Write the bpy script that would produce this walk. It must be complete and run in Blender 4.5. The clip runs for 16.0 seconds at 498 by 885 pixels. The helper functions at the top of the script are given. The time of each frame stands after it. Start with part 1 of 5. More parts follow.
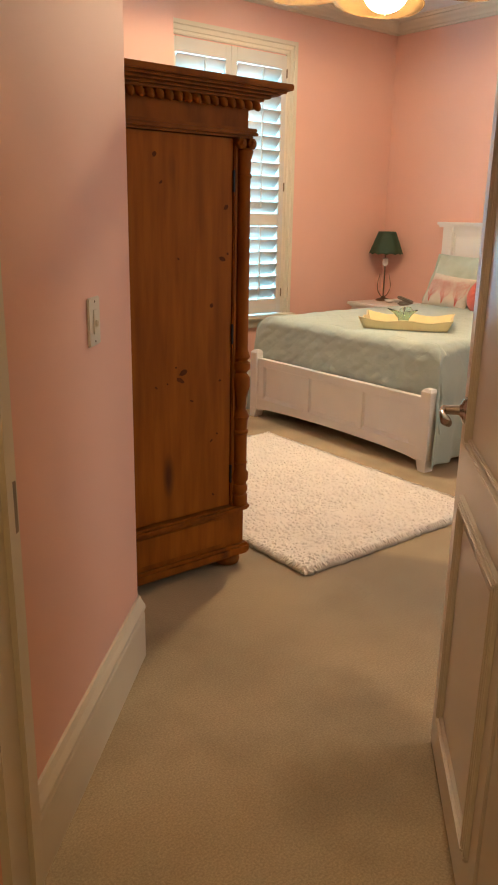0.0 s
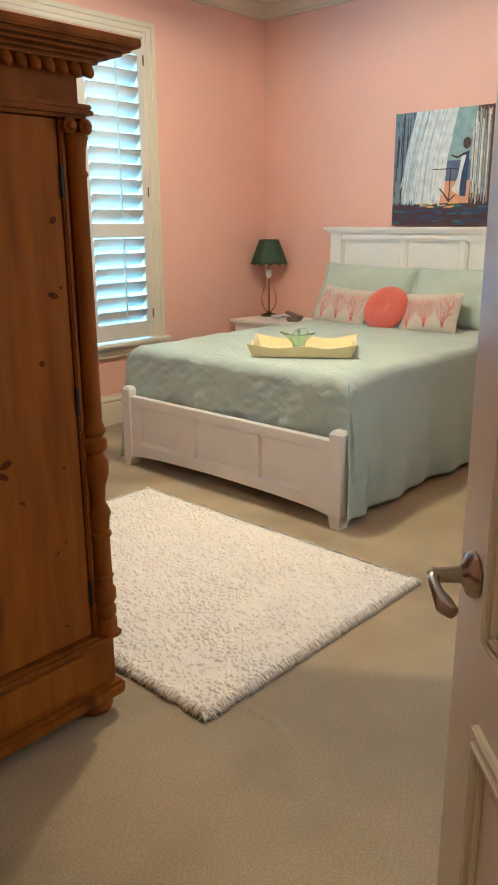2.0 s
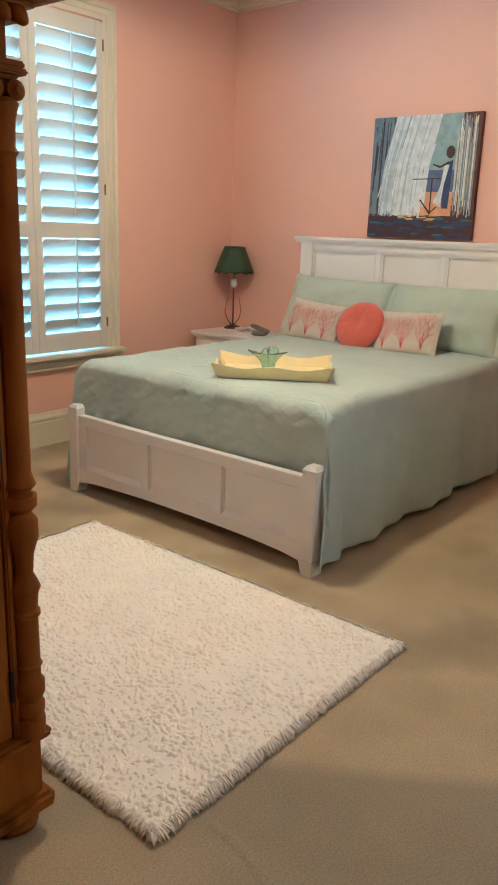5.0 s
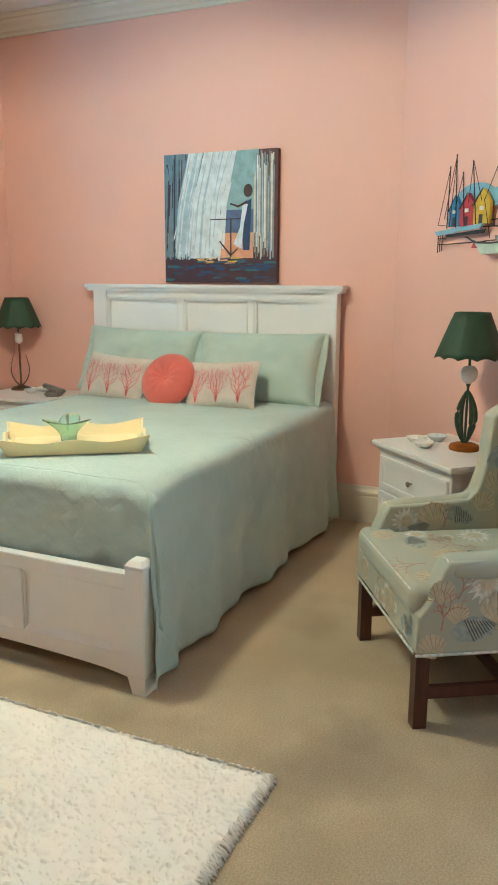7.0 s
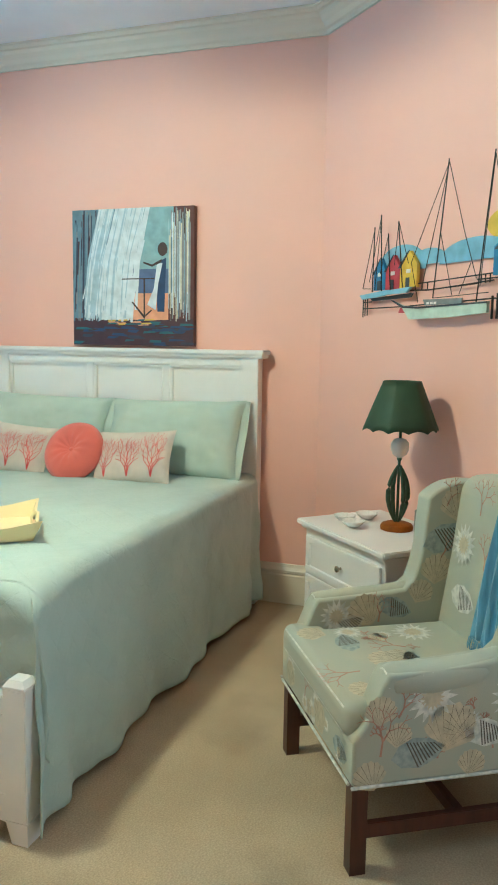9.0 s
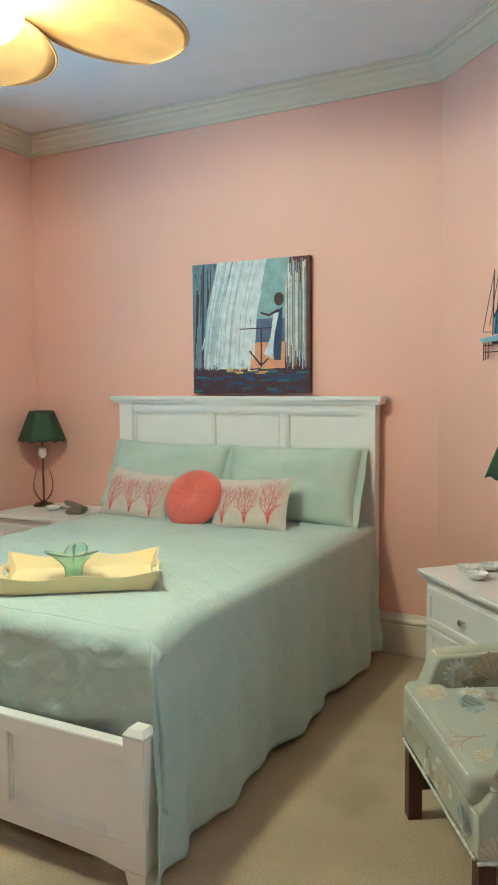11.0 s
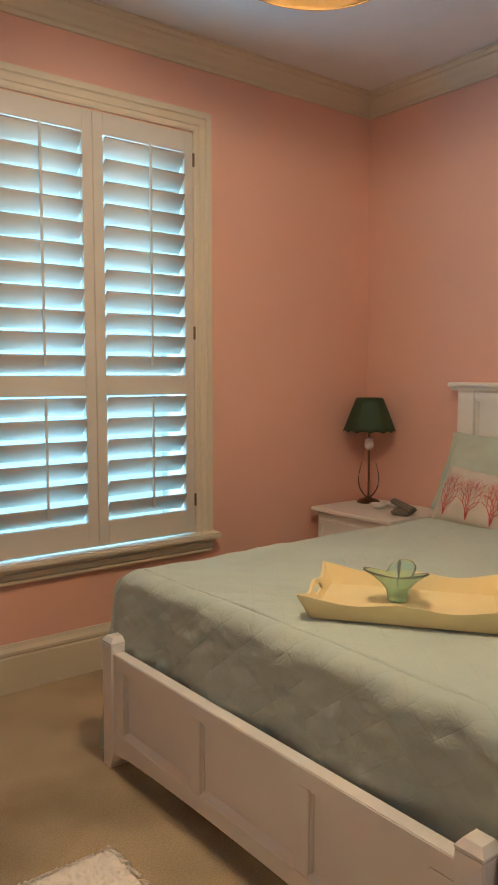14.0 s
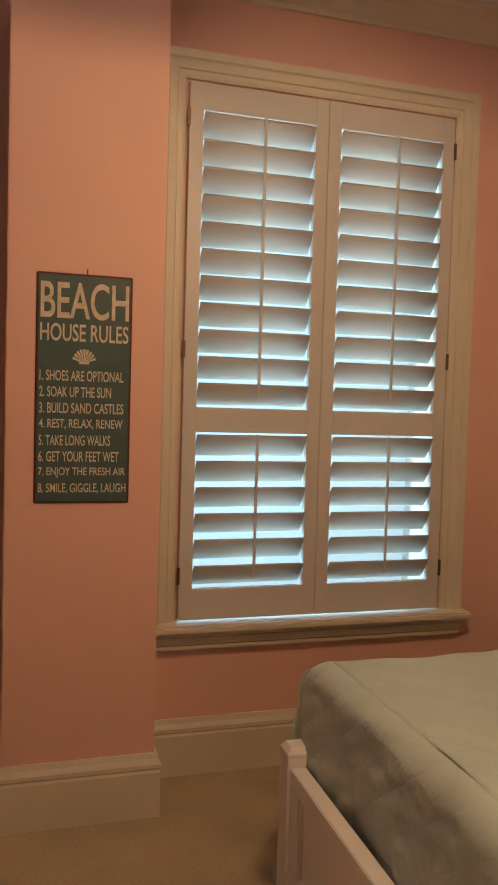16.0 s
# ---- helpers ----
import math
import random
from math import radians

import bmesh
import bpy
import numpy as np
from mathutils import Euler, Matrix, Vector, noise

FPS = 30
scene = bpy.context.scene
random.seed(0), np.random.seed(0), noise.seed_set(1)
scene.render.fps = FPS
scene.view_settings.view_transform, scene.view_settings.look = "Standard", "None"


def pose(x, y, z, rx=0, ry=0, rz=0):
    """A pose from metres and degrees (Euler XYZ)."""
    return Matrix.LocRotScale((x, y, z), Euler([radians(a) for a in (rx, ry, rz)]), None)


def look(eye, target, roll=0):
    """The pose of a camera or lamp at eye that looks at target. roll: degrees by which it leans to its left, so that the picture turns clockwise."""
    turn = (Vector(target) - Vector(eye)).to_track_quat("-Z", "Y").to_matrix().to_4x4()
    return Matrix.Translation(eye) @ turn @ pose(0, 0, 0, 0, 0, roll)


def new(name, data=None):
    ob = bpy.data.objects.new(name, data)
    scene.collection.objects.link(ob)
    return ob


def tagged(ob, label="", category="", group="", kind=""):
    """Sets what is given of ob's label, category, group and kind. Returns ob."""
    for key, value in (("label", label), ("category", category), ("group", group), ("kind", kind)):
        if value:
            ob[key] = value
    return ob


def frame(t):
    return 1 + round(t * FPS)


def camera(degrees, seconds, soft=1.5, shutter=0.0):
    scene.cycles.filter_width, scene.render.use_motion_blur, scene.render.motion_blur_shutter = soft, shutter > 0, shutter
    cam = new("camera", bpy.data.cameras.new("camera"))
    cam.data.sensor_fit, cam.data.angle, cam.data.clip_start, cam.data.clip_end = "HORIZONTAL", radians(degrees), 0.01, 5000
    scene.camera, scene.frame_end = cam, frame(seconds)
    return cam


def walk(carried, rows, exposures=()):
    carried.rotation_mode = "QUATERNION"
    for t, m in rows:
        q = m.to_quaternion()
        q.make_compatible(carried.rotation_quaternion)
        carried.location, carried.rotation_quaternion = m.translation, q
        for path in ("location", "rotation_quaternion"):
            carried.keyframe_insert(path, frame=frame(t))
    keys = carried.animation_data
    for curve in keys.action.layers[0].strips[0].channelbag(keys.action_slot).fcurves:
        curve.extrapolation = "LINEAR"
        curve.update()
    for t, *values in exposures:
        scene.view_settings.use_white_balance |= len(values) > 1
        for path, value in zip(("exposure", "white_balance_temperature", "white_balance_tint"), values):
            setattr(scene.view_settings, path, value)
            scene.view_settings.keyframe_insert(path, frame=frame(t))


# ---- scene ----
cam = camera(36.0, 16.0, soft=1.9)
PATH = [
    (0, (0.16, 0.04, 1.475), (1.358, 1.538, 0.908), 1.1),
    (0.5, (0.303, 0.263, 1.505), (1.696, 1.561, 0.894), 0.7),
    (1, (0.523, 0.467, 1.485), (1.944, 1.716, 0.837), 1.7),
    (1.5, (0.693, 0.576, 1.498), (2.09, 1.865, 0.878), 1.1),
    (2, (0.807, 0.716, 1.496), (2.22, 2.02, 0.944), -0.4),
    (2.5, (0.887, 0.829, 1.505), (2.352, 2.098, 1.014), -0.4),
    (3, (0.917, 0.886, 1.507), (2.396, 2.138, 1.012), 0.9),
    (3.5, (0.972, 0.903, 1.506), (2.442, 2.157, 0.991), 1.1),
    (6, (1.285, 1.217, 1.462), (2.825, 2.38, 0.935), 2.6),
    (6.5, (1.413, 1.306, 1.452), (3.044, 2.358, 0.97), 1.3),
    (7, (1.593, 1.449, 1.474), (3.379, 2.249, 1.064), 0.4),
    (7.5, (1.751, 1.5, 1.513), (3.61, 2.134, 1.136), -0.0),
    (8, (1.902, 1.557, 1.484), (3.788, 2.152, 1.187), 1.1),
    (10.5, (1.979, 1.515, 1.524), (3.812, 2.296, 1.354), -0.1),
    (11, (1.971, 1.53, 1.529), (3.738, 2.455, 1.376), -0.4),
    (11.5, (1.979, 1.565, 1.516), (3.664, 2.633, 1.374), -0.4),
    (12, (1.997, 1.62, 1.509), (3.597, 2.812, 1.368), -0.4),
    (12.5, (2.07, 1.69, 1.508), (3.583, 2.989, 1.36), -0.4),
    (13, (2.198, 1.8, 1.521), (3.646, 3.171, 1.37), -0.4),
    (13.5, (2.312, 1.875, 1.506), (3.741, 3.264, 1.34), -0.7),
    (14, (2.429, 1.928, 1.502), (3.657, 3.496, 1.324), -0.0),
    (14.5, (2.595, 1.99, 1.493), (3.451, 3.79, 1.328), 1.4),
    (15, (2.733, 2.072, 1.471), (3.353, 3.966, 1.302), 1.2),
    (15.5, (2.899, 2.227, 1.499), (3.503, 4.129, 1.374), 1.7),
    (16, (3.007, 2.39, 1.492), (3.561, 4.31, 1.405), 1.6),
]
walk(cam, [(t, look(eye, target, roll)) for t, eye, target, roll in PATH],
     [(0, 0.05, 7300, 12), (0.7, 0.28, 6250, 4), (1.5, 0.17, 5700, -2), (2.0, 0.13, 5750, -1), (3.5, 0.0, 6050, 3), (6, -0.15, 5800, 2), (6.6, -0.05, 5600, -4), (7, 0.14, 5200, -11), (7.5, 0.3, 4950, -16), (8, 0.3, 4850, -18), (10.5, 0.17, 4900, -19), (11.5, -0.1, 5400, -9),
      (12.5, -0.42, 6300, 4), (13.5, -0.58, 6700, 8), (14.5, -1.0, 7800, 17), (15.5, -1.38, 9400, 27), (16, -1.38, 9600, 29)])

# ---- light ----
world = bpy.data.worlds.new("sky")
scene.world = world
world.use_nodes = True
wn = world.node_tree.nodes
sky = wn.new("ShaderNodeTexSky")
sky.sky_type, sky.sun_disc = "NISHITA", False
sky.sun_elevation, sky.sun_rotation = radians(48), radians(200)
wn["Background"].inputs[1].default_value = 0.1
world.node_tree.links.new(sky.outputs[0], wn["Background"].inputs[0])
sun = new("sun", bpy.data.lights.new("sun", "SUN"))
sun.data.energy, sun.data.angle, sun.data.color = 2.5, radians(0.5), (1, 0.95, 0.86)
sun.matrix_world = look((3, -8, 12), (2.0, 5.4, 0))


def window_light(x, power):
    a = new("window_daylight", bpy.data.lights.new("window_daylight", "AREA"))
    a.data.shape, a.data.size, a.data.size_y, a.data.energy = "RECTANGLE", 1.14, 2.09, power
    a.data.color = (0.24, 0.62, 1.0)
    a.matrix_world = look((x, 5.64, 1.695), (x, 0, 1.695))


side = new("window_daylight", bpy.data.lights.new("window_daylight", "AREA"))
side.data.shape, side.data.size, side.data.size_y, side.data.energy = "RECTANGLE", 1.15, 1.7, 15
side.data.color = (0.86, 0.94, 1.0)
side.matrix_world = look((3.82, 0.12, 1.6), (3.82 - 1, 0.12 + 1, 1.5))
window_light(4.17, 92)
window_light(2.195, 92)
GLOBE_STRENGTH = 238.0

# ---- materials ----


def mat(name, col, rough=0.6, metal=0.0, var=0.12, scale=6.0, fine=120.0, bump=0.1, col2=None, stretch=(1, 1, 1), spec=0.5, coat=0.0, trans=0.0, sheen=0.0, dist=0.002):
    m = bpy.data.materials.new(name)
    m.use_nodes = True
    nt = m.node_tree
    b = nt.nodes["Principled BSDF"]
    tc = nt.nodes.new("ShaderNodeTexCoord")
    mp = nt.nodes.new("ShaderNodeMapping")
    mp.inputs["Scale"].default_value = stretch
    nt.links.new(tc.outputs["Object"], mp.inputs[0])
    n1 = nt.nodes.new("ShaderNodeTexNoise")
    n1.inputs["Scale"].default_value, n1.inputs["Detail"].default_value = scale, 5
    n2 = nt.nodes.new("ShaderNodeTexNoise")
    n2.inputs["Scale"].default_value, n2.inputs["Detail"].default_value = fine, 3
    for n in (n1, n2):
        nt.links.new(mp.outputs[0], n.inputs["Vector"])
    mix = nt.nodes.new("ShaderNodeMixRGB")
    c2 = col2 or tuple(c * (1 - var) for c in col)
    mix.inputs[1].default_value, mix.inputs[2].default_value = (*col, 1), (*c2, 1)
    rmp = nt.nodes.new("ShaderNodeMapRange")
    rmp.inputs[1].default_value, rmp.inputs[2].default_value = 0.35, 0.7
    nt.links.new(n1.outputs[0], rmp.inputs[0])
    nt.links.new(rmp.outputs[0], mix.inputs[0])
    nt.links.new(mix.outputs[0], b.inputs["Base Color"])
    b.inputs["Roughness"].default_value, b.inputs["Metallic"].default_value = rough, metal
    b.inputs["Specular IOR Level"].default_value = spec
    b.inputs["Coat Weight"].default_value = coat
    b.inputs["Transmission Weight"].default_value = trans
    b.inputs["Sheen Weight"].default_value = sheen
    if bump:
        bp = nt.nodes.new("ShaderNodeBump")
        bp.inputs["Strength"].default_value, bp.inputs["Distance"].default_value = bump, dist
        nt.links.new(n2.outputs[0], bp.inputs["Height"])
        nt.links.new(bp.outputs[0], b.inputs["Normal"])
    m["mix"] = mix.name
    return m


def glow(name, col, strength):
    m = bpy.data.materials.new(name)
    m.use_nodes = True
    b = m.node_tree.nodes["Principled BSDF"]
    b.inputs["Base Color"].default_value, b.inputs["Emission Color"].default_value, b.inputs["Emission Strength"].default_value = (*col, 1), (*col, 1), strength
    return m


def nodes_of(m):
    return m.node_tree, m.node_tree.nodes["Principled BSDF"], m.node_tree.nodes[m["mix"]]


PAINT = mat("salmon_wall_paint", (0.80, 0.47, 0.375), 0.62, var=0.05, scale=1.2, fine=260, bump=0.12)
CEIL = mat("ceiling_paint", (0.74, 0.74, 0.74), 0.8, var=0.04, fine=200, bump=0.1)
TRIM = mat("ivory_trim_paint", (0.68, 0.61, 0.48), 0.42, var=0.05, scale=3, fine=60, bump=0.03)
SHUT = mat("shutter_paint", (0.61, 0.58, 0.52), 0.4, var=0.04, scale=3, fine=60, bump=0.02)
DOORP = mat("door_paint", (0.74, 0.68, 0.58), 0.3, var=0.05, scale=2, fine=40, bump=0.04)
WHITE = mat("white_furniture_paint", (0.80, 0.78, 0.74), 0.36, var=0.05, scale=4, fine=70, bump=0.03)
CARPET = mat("beige_carpet", (0.53, 0.425, 0.28), 0.95, var=0.2, scale=2.2, fine=700, bump=0.45, spec=0.1, dist=0.004)
SHAG = mat("cream_shag", (0.95, 0.885, 0.78), 0.95, var=0.05, scale=9, fine=200, bump=0.3, spec=0.1)
PINE = mat("antique_pine", (0.33, 0.108, 0.010), 0.62, col2=(0.22, 0.064, 0.006), spec=0.15, scale=5, fine=30, stretch=(5, 5, 0.5), bump=0.08)
PINE_D = mat("worn_dark_pine", (0.28, 0.09, 0.009), 0.6, col2=(0.18, 0.052, 0.005), spec=0.15, scale=6, fine=30, stretch=(3, 3, 0.8), bump=0.08)
KNOT = mat("pine_knot", (0.12, 0.036, 0.006), 0.75, spec=0.15, scale=60, bump=0.05)
MAHOG = mat("dark_mahogany", (0.075, 0.022, 0.012), 0.35, col2=(0.04, 0.012, 0.007), scale=8, stretch=(4, 4, 0.6), bump=0.05)
BRONZE = mat("aged_bronze", (0.20, 0.14, 0.09), 0.32, 0.9, scale=20, bump=0.05)
PEWTER = mat("satin_nickel", (0.42, 0.36, 0.29), 0.25, 0.95, scale=20, bump=0.02)
IRON = mat("dark_iron", (0.035, 0.032, 0.03), 0.5, 0.6, scale=30, bump=0.1)
SPREAD = mat("seafoam_bedspread", (0.48, 0.58, 0.53), 0.85, var=0.1, scale=3, fine=420, bump=0.25, spec=0.2, sheen=0.2)
SHAM = mat("seafoam_linen", (0.50, 0.59, 0.51), 0.85, var=0.1, scale=5, fine=350, bump=0.25, spec=0.2, sheen=0.2)
LINEN = mat("natural_linen", (0.62, 0.56, 0.48), 0.9, var=0.12, scale=14, fine=500, bump=0.4, spec=0.2)
CORAL = mat("coral_velvet", (0.62, 0.125, 0.09), 0.8, var=0.15, scale=8, fine=200, bump=0.2, sheen=0.4)
CORALINK = mat("coral_print", (0.62, 0.09, 0.085), 0.85, var=0.2, scale=30)
YELLOW = mat("cream_yellow_tray", (0.86, 0.72, 0.40), 0.4, var=0.08, scale=6, bump=0.03)
GREENSH = mat("green_shade", (0.024, 0.060, 0.026), 0.65, var=0.3, scale=9, fine=250, bump=0.2)
GREENIRON = mat("green_patina_iron", (0.05, 0.09, 0.055), 0.45, 0.5, var=0.3, scale=30, bump=0.1)
GLASS = mat("clear_glass", (0.92, 0.97, 0.95), 0.03, var=0.02, bump=0, trans=1.0)
AQUA = mat("aqua_glass", (0.66, 0.89, 0.80), 0.04, var=0.05, bump=0, trans=0.9)
PORC = mat("white_porcelain", (0.82, 0.80, 0.76), 0.2, var=0.05, bump=0.0)
GREY = mat("grey_plastic", (0.20, 0.18, 0.15), 0.4, var=0.1, bump=0.02)
BLACK = mat("black_metal", (0.012, 0.012, 0.012), 0.5, bump=0.02)
THROW = mat("blue_throw", (0.20, 0.42, 0.60), 0.9, var=0.3, scale=40, fine=200, stretch=(1, 1, 0.15), bump=0.6, sheen=0.3, dist=0.006)
RATTAN = mat("tan_blade_weave", (0.42, 0.23, 0.075), 0.55, var=0.22, scale=9, fine=160, bump=0.3)
BRASS = mat("antique_brass", (0.55, 0.36, 0.14), 0.3, 0.9, scale=15, bump=0.02)
SWITCHP = mat("almond_plastic", (0.70, 0.63, 0.52), 0.35, var=0.03, bump=0)
SIGN_G = mat("dark_teal_enamel", (0.035, 0.085, 0.075), 0.45, col2=(0.05, 0.10, 0.085), scale=12, bump=0.06)
SIGN_R = mat("rusty_rim", (0.13, 0.03, 0.02), 0.6, var=0.5, scale=25, bump=0.2)
SIGN_W = mat("worn_cream_lettering", (0.66, 0.58, 0.46), 0.55, var=0.25, scale=40, bump=0.02)
DAY = glow("bright_day_haze", (0.36, 0.74, 1.0), 1.9)
GRASS = mat("lawn", (0.06, 0.10, 0.03), 0.9, var=0.4, scale=3, bump=0.5)
HALL = mat("hall_wall_paint", (0.78, 0.70, 0.58), 0.6, var=0.05, scale=2, bump=0.1)
GLOBE = bpy.data.materials.new("lit_globe")
GLOBE.use_nodes = True
_g = GLOBE.node_tree.nodes["Principled BSDF"]
_g.inputs["Base Color"].default_value = (0.9, 0.85, 0.75, 1)
_g.inputs["Emission Color"].default_value = (1.0, 0.82, 0.575, 1)
_g.inputs["Emission Strength"].default_value = GLOBE_STRENGTH

HALL_GLOW = glow("lit_hall_diffuser", (1.0, 0.72, 0.40), 42.0)


def paint(name, col, rough=0.6):
    return mat(name, col, rough, var=0.25, scale=18, fine=90, bump=0.1)


# quilting on the bedspread: crossed stitched lines over the weave
nt, bs, mx = nodes_of(SPREAD)
tc = nt.nodes.new("ShaderNodeTexCoord")
waves = []
for ang in (38, -38):
    mp = nt.nodes.new("ShaderNodeMapping")
    mp.inputs["Rotation"].default_value = (0, 0, radians(ang))
    nt.links.new(tc.outputs["UV"], mp.inputs[0])
    wv = nt.nodes.new("ShaderNodeTexWave")
    wv.wave_profile = "SIN"
    wv.inputs["Scale"].default_value, wv.inputs["Distortion"].default_value = 3.4, 0.3
    nt.links.new(mp.outputs[0], wv.inputs[0])
    pw = nt.nodes.new("ShaderNodeMath")
    pw.operation, pw.inputs[1].default_value = "POWER", 0.16
    nt.links.new(wv.outputs[1], pw.inputs[0])
    waves.append(pw)
mn = nt.nodes.new("ShaderNodeMath")
mn.operation = "MINIMUM"
nt.links.new(waves[0].outputs[0], mn.inputs[0])
nt.links.new(waves[1].outputs[0], mn.inputs[1])
crease = nt.nodes.new("ShaderNodeTexNoise")
crease.inputs["Scale"].default_value, crease.inputs["Detail"].default_value, crease.inputs["Distortion"].default_value = 24, 6, 1.8
nt.links.new(tc.outputs["UV"], crease.inputs[0])
ad = nt.nodes.new("ShaderNodeMath")
ad.operation, ad.inputs[1].default_value = "MULTIPLY_ADD", 0.6
nt.links.new(mn.outputs[0], ad.inputs[0])
nt.links.new(crease.outputs[0], ad.inputs[2])
qb = nt.nodes.new("ShaderNodeBump")
qb.inputs["Strength"].default_value, qb.inputs["Distance"].default_value = 0.42, 0.009
nt.links.new(ad.outputs[0], qb.inputs["Height"])
old = bs.inputs["Normal"].links[0].from_node
nt.links.new(qb.outputs[0], old.inputs["Normal"])

# knots and long grain in the pine
for wood in (PINE, PINE_D):
    nt, bs, mx = nodes_of(wood)
    tc = nt.nodes.new("ShaderNodeTexCoord")
    mp = nt.nodes.new("ShaderNodeMapping")
    mp.inputs["Scale"].default_value = (9, 9, 2.6)
    nt.links.new(tc.outputs["Object"], mp.inputs[0])
    vo = nt.nodes.new("ShaderNodeTexVoronoi")
    vo.inputs["Scale"].default_value = 0.75
    nt.links.new(mp.outputs[0], vo.inputs["Vector"])
    rg = nt.nodes.new("ShaderNodeMapRange")
    rg.inputs[1].default_value, rg.inputs[2].default_value, rg.inputs[3].default_value, rg.inputs[4].default_value = 0.06, 0.2, 0.75, 0.0
    nt.links.new(vo.outputs[0], rg.inputs[0])
    m2 = nt.nodes.new("ShaderNodeMixRGB")
    m2.inputs[2].default_value = (0.07, 0.022, 0.008, 1)
    nt.links.new(rg.outputs[0], m2.inputs[0])
    nt.links.new(mx.outputs[0], m2.inputs[1])
    nt.links.new(m2.outputs[0], bs.inputs["Base Color"])

# traffic stains in the carpet, then a shadow patch painted into its colour
nt, bs, mx = nodes_of(CARPET)
tc = nt.nodes.new("ShaderNodeTexCoord")
st = nt.nodes.new("ShaderNodeTexNoise")
st.inputs["Scale"].default_value, st.inputs["Detail"].default_value = 1.3, 6
nt.links.new(tc.outputs["Object"], st.inputs[0])
rg = nt.nodes.new("ShaderNodeMapRange")
rg.inputs[1].default_value, rg.inputs[2].default_value, rg.inputs[4].default_value = 0.50, 0.68, 0.7
nt.links.new(st.outputs[0], rg.inputs[0])
m2 = nt.nodes.new("ShaderNodeMixRGB")
m2.inputs[2].default_value = (0.27, 0.21, 0.14, 1)
nt.links.new(rg.outputs[0], m2.inputs[0])
nt.links.new(mx.outputs[0], m2.inputs[1])
fl_ = nt.nodes.new("ShaderNodeTexNoise")
fl_.inputs["Scale"].default_value, fl_.inputs["Detail"].default_value = 170, 5
nt.links.new(tc.outputs["Object"], fl_.inputs[0])
rf = nt.nodes.new("ShaderNodeMapRange")
rf.inputs[1].default_value, rf.inputs[2].default_value, rf.inputs[3].default_value, rf.inputs[4].default_value = 0.3, 0.7, 0.78, 1.14
nt.links.new(fl_.outputs[0], rf.inputs[0])
m3 = nt.nodes.new("ShaderNodeMixRGB")
m3.blend_type, m3.inputs[0].default_value = "MULTIPLY", 1.0
# painted shade: greyer carpet behind a straight edge near the rug, fading out
shade_axis = nt.nodes.new("ShaderNodeVectorMath")
shade_axis.operation = "DOT_PRODUCT"
shade_axis.inputs[1].default_value = (-0.815, -0.58, 0)
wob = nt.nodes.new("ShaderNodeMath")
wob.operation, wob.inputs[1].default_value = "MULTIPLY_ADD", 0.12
nt.links.new(tc.outputs["Object"], shade_axis.inputs[0])
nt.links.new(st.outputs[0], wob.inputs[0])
nt.links.new(shade_axis.outputs["Value"], wob.inputs[2])
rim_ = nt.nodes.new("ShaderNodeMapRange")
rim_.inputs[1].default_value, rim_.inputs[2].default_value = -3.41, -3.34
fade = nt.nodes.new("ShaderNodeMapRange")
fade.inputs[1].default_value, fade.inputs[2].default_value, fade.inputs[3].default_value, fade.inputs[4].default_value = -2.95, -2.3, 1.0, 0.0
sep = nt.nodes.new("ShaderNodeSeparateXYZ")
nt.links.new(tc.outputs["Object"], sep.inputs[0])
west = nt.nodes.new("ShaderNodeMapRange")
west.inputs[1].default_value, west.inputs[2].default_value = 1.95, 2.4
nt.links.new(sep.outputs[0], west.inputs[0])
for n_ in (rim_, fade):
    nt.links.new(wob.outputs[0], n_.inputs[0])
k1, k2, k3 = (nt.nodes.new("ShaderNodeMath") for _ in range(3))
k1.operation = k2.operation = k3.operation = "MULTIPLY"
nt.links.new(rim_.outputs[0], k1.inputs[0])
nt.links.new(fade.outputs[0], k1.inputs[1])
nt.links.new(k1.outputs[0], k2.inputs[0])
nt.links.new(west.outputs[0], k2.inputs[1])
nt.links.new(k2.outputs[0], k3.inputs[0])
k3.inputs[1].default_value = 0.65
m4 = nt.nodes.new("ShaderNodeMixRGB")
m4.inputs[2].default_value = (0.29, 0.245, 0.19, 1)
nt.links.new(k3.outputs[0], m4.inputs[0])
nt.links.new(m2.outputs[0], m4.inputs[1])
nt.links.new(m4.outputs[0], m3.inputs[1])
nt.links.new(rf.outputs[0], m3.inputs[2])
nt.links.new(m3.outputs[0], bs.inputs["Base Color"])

# upholstery: sage ground
UPHOL = mat("sage_upholstery", (0.44, 0.435, 0.325), 0.8, col2=(0.39, 0.42, 0.35), scale=5, fine=350, bump=0.25, sheen=0.15)
SHELL_Y = mat("printed_shell_yellow", (0.60, 0.53, 0.37), 0.8, col2=(0.46, 0.42, 0.30), scale=45, fine=300, bump=0.15)
SHELL_W = mat("printed_shell_white", (0.74, 0.73, 0.65), 0.8, col2=(0.44, 0.46, 0.42), scale=50, fine=300, bump=0.15)
SHELL_B = mat("printed_shell_blue", (0.40, 0.45, 0.42), 0.8, col2=(0.24, 0.29, 0.28), scale=50, fine=300, bump=0.15)
SHELL_K = mat("printed_shell_stripe", (0.12, 0.11, 0.09), 0.8, scale=30, bump=0.1)
PRINT_R = mat("printed_coral_branch", (0.50, 0.27, 0.20), 0.8, var=0.3, scale=40, bump=0.1)

# ---- mesh helpers ----


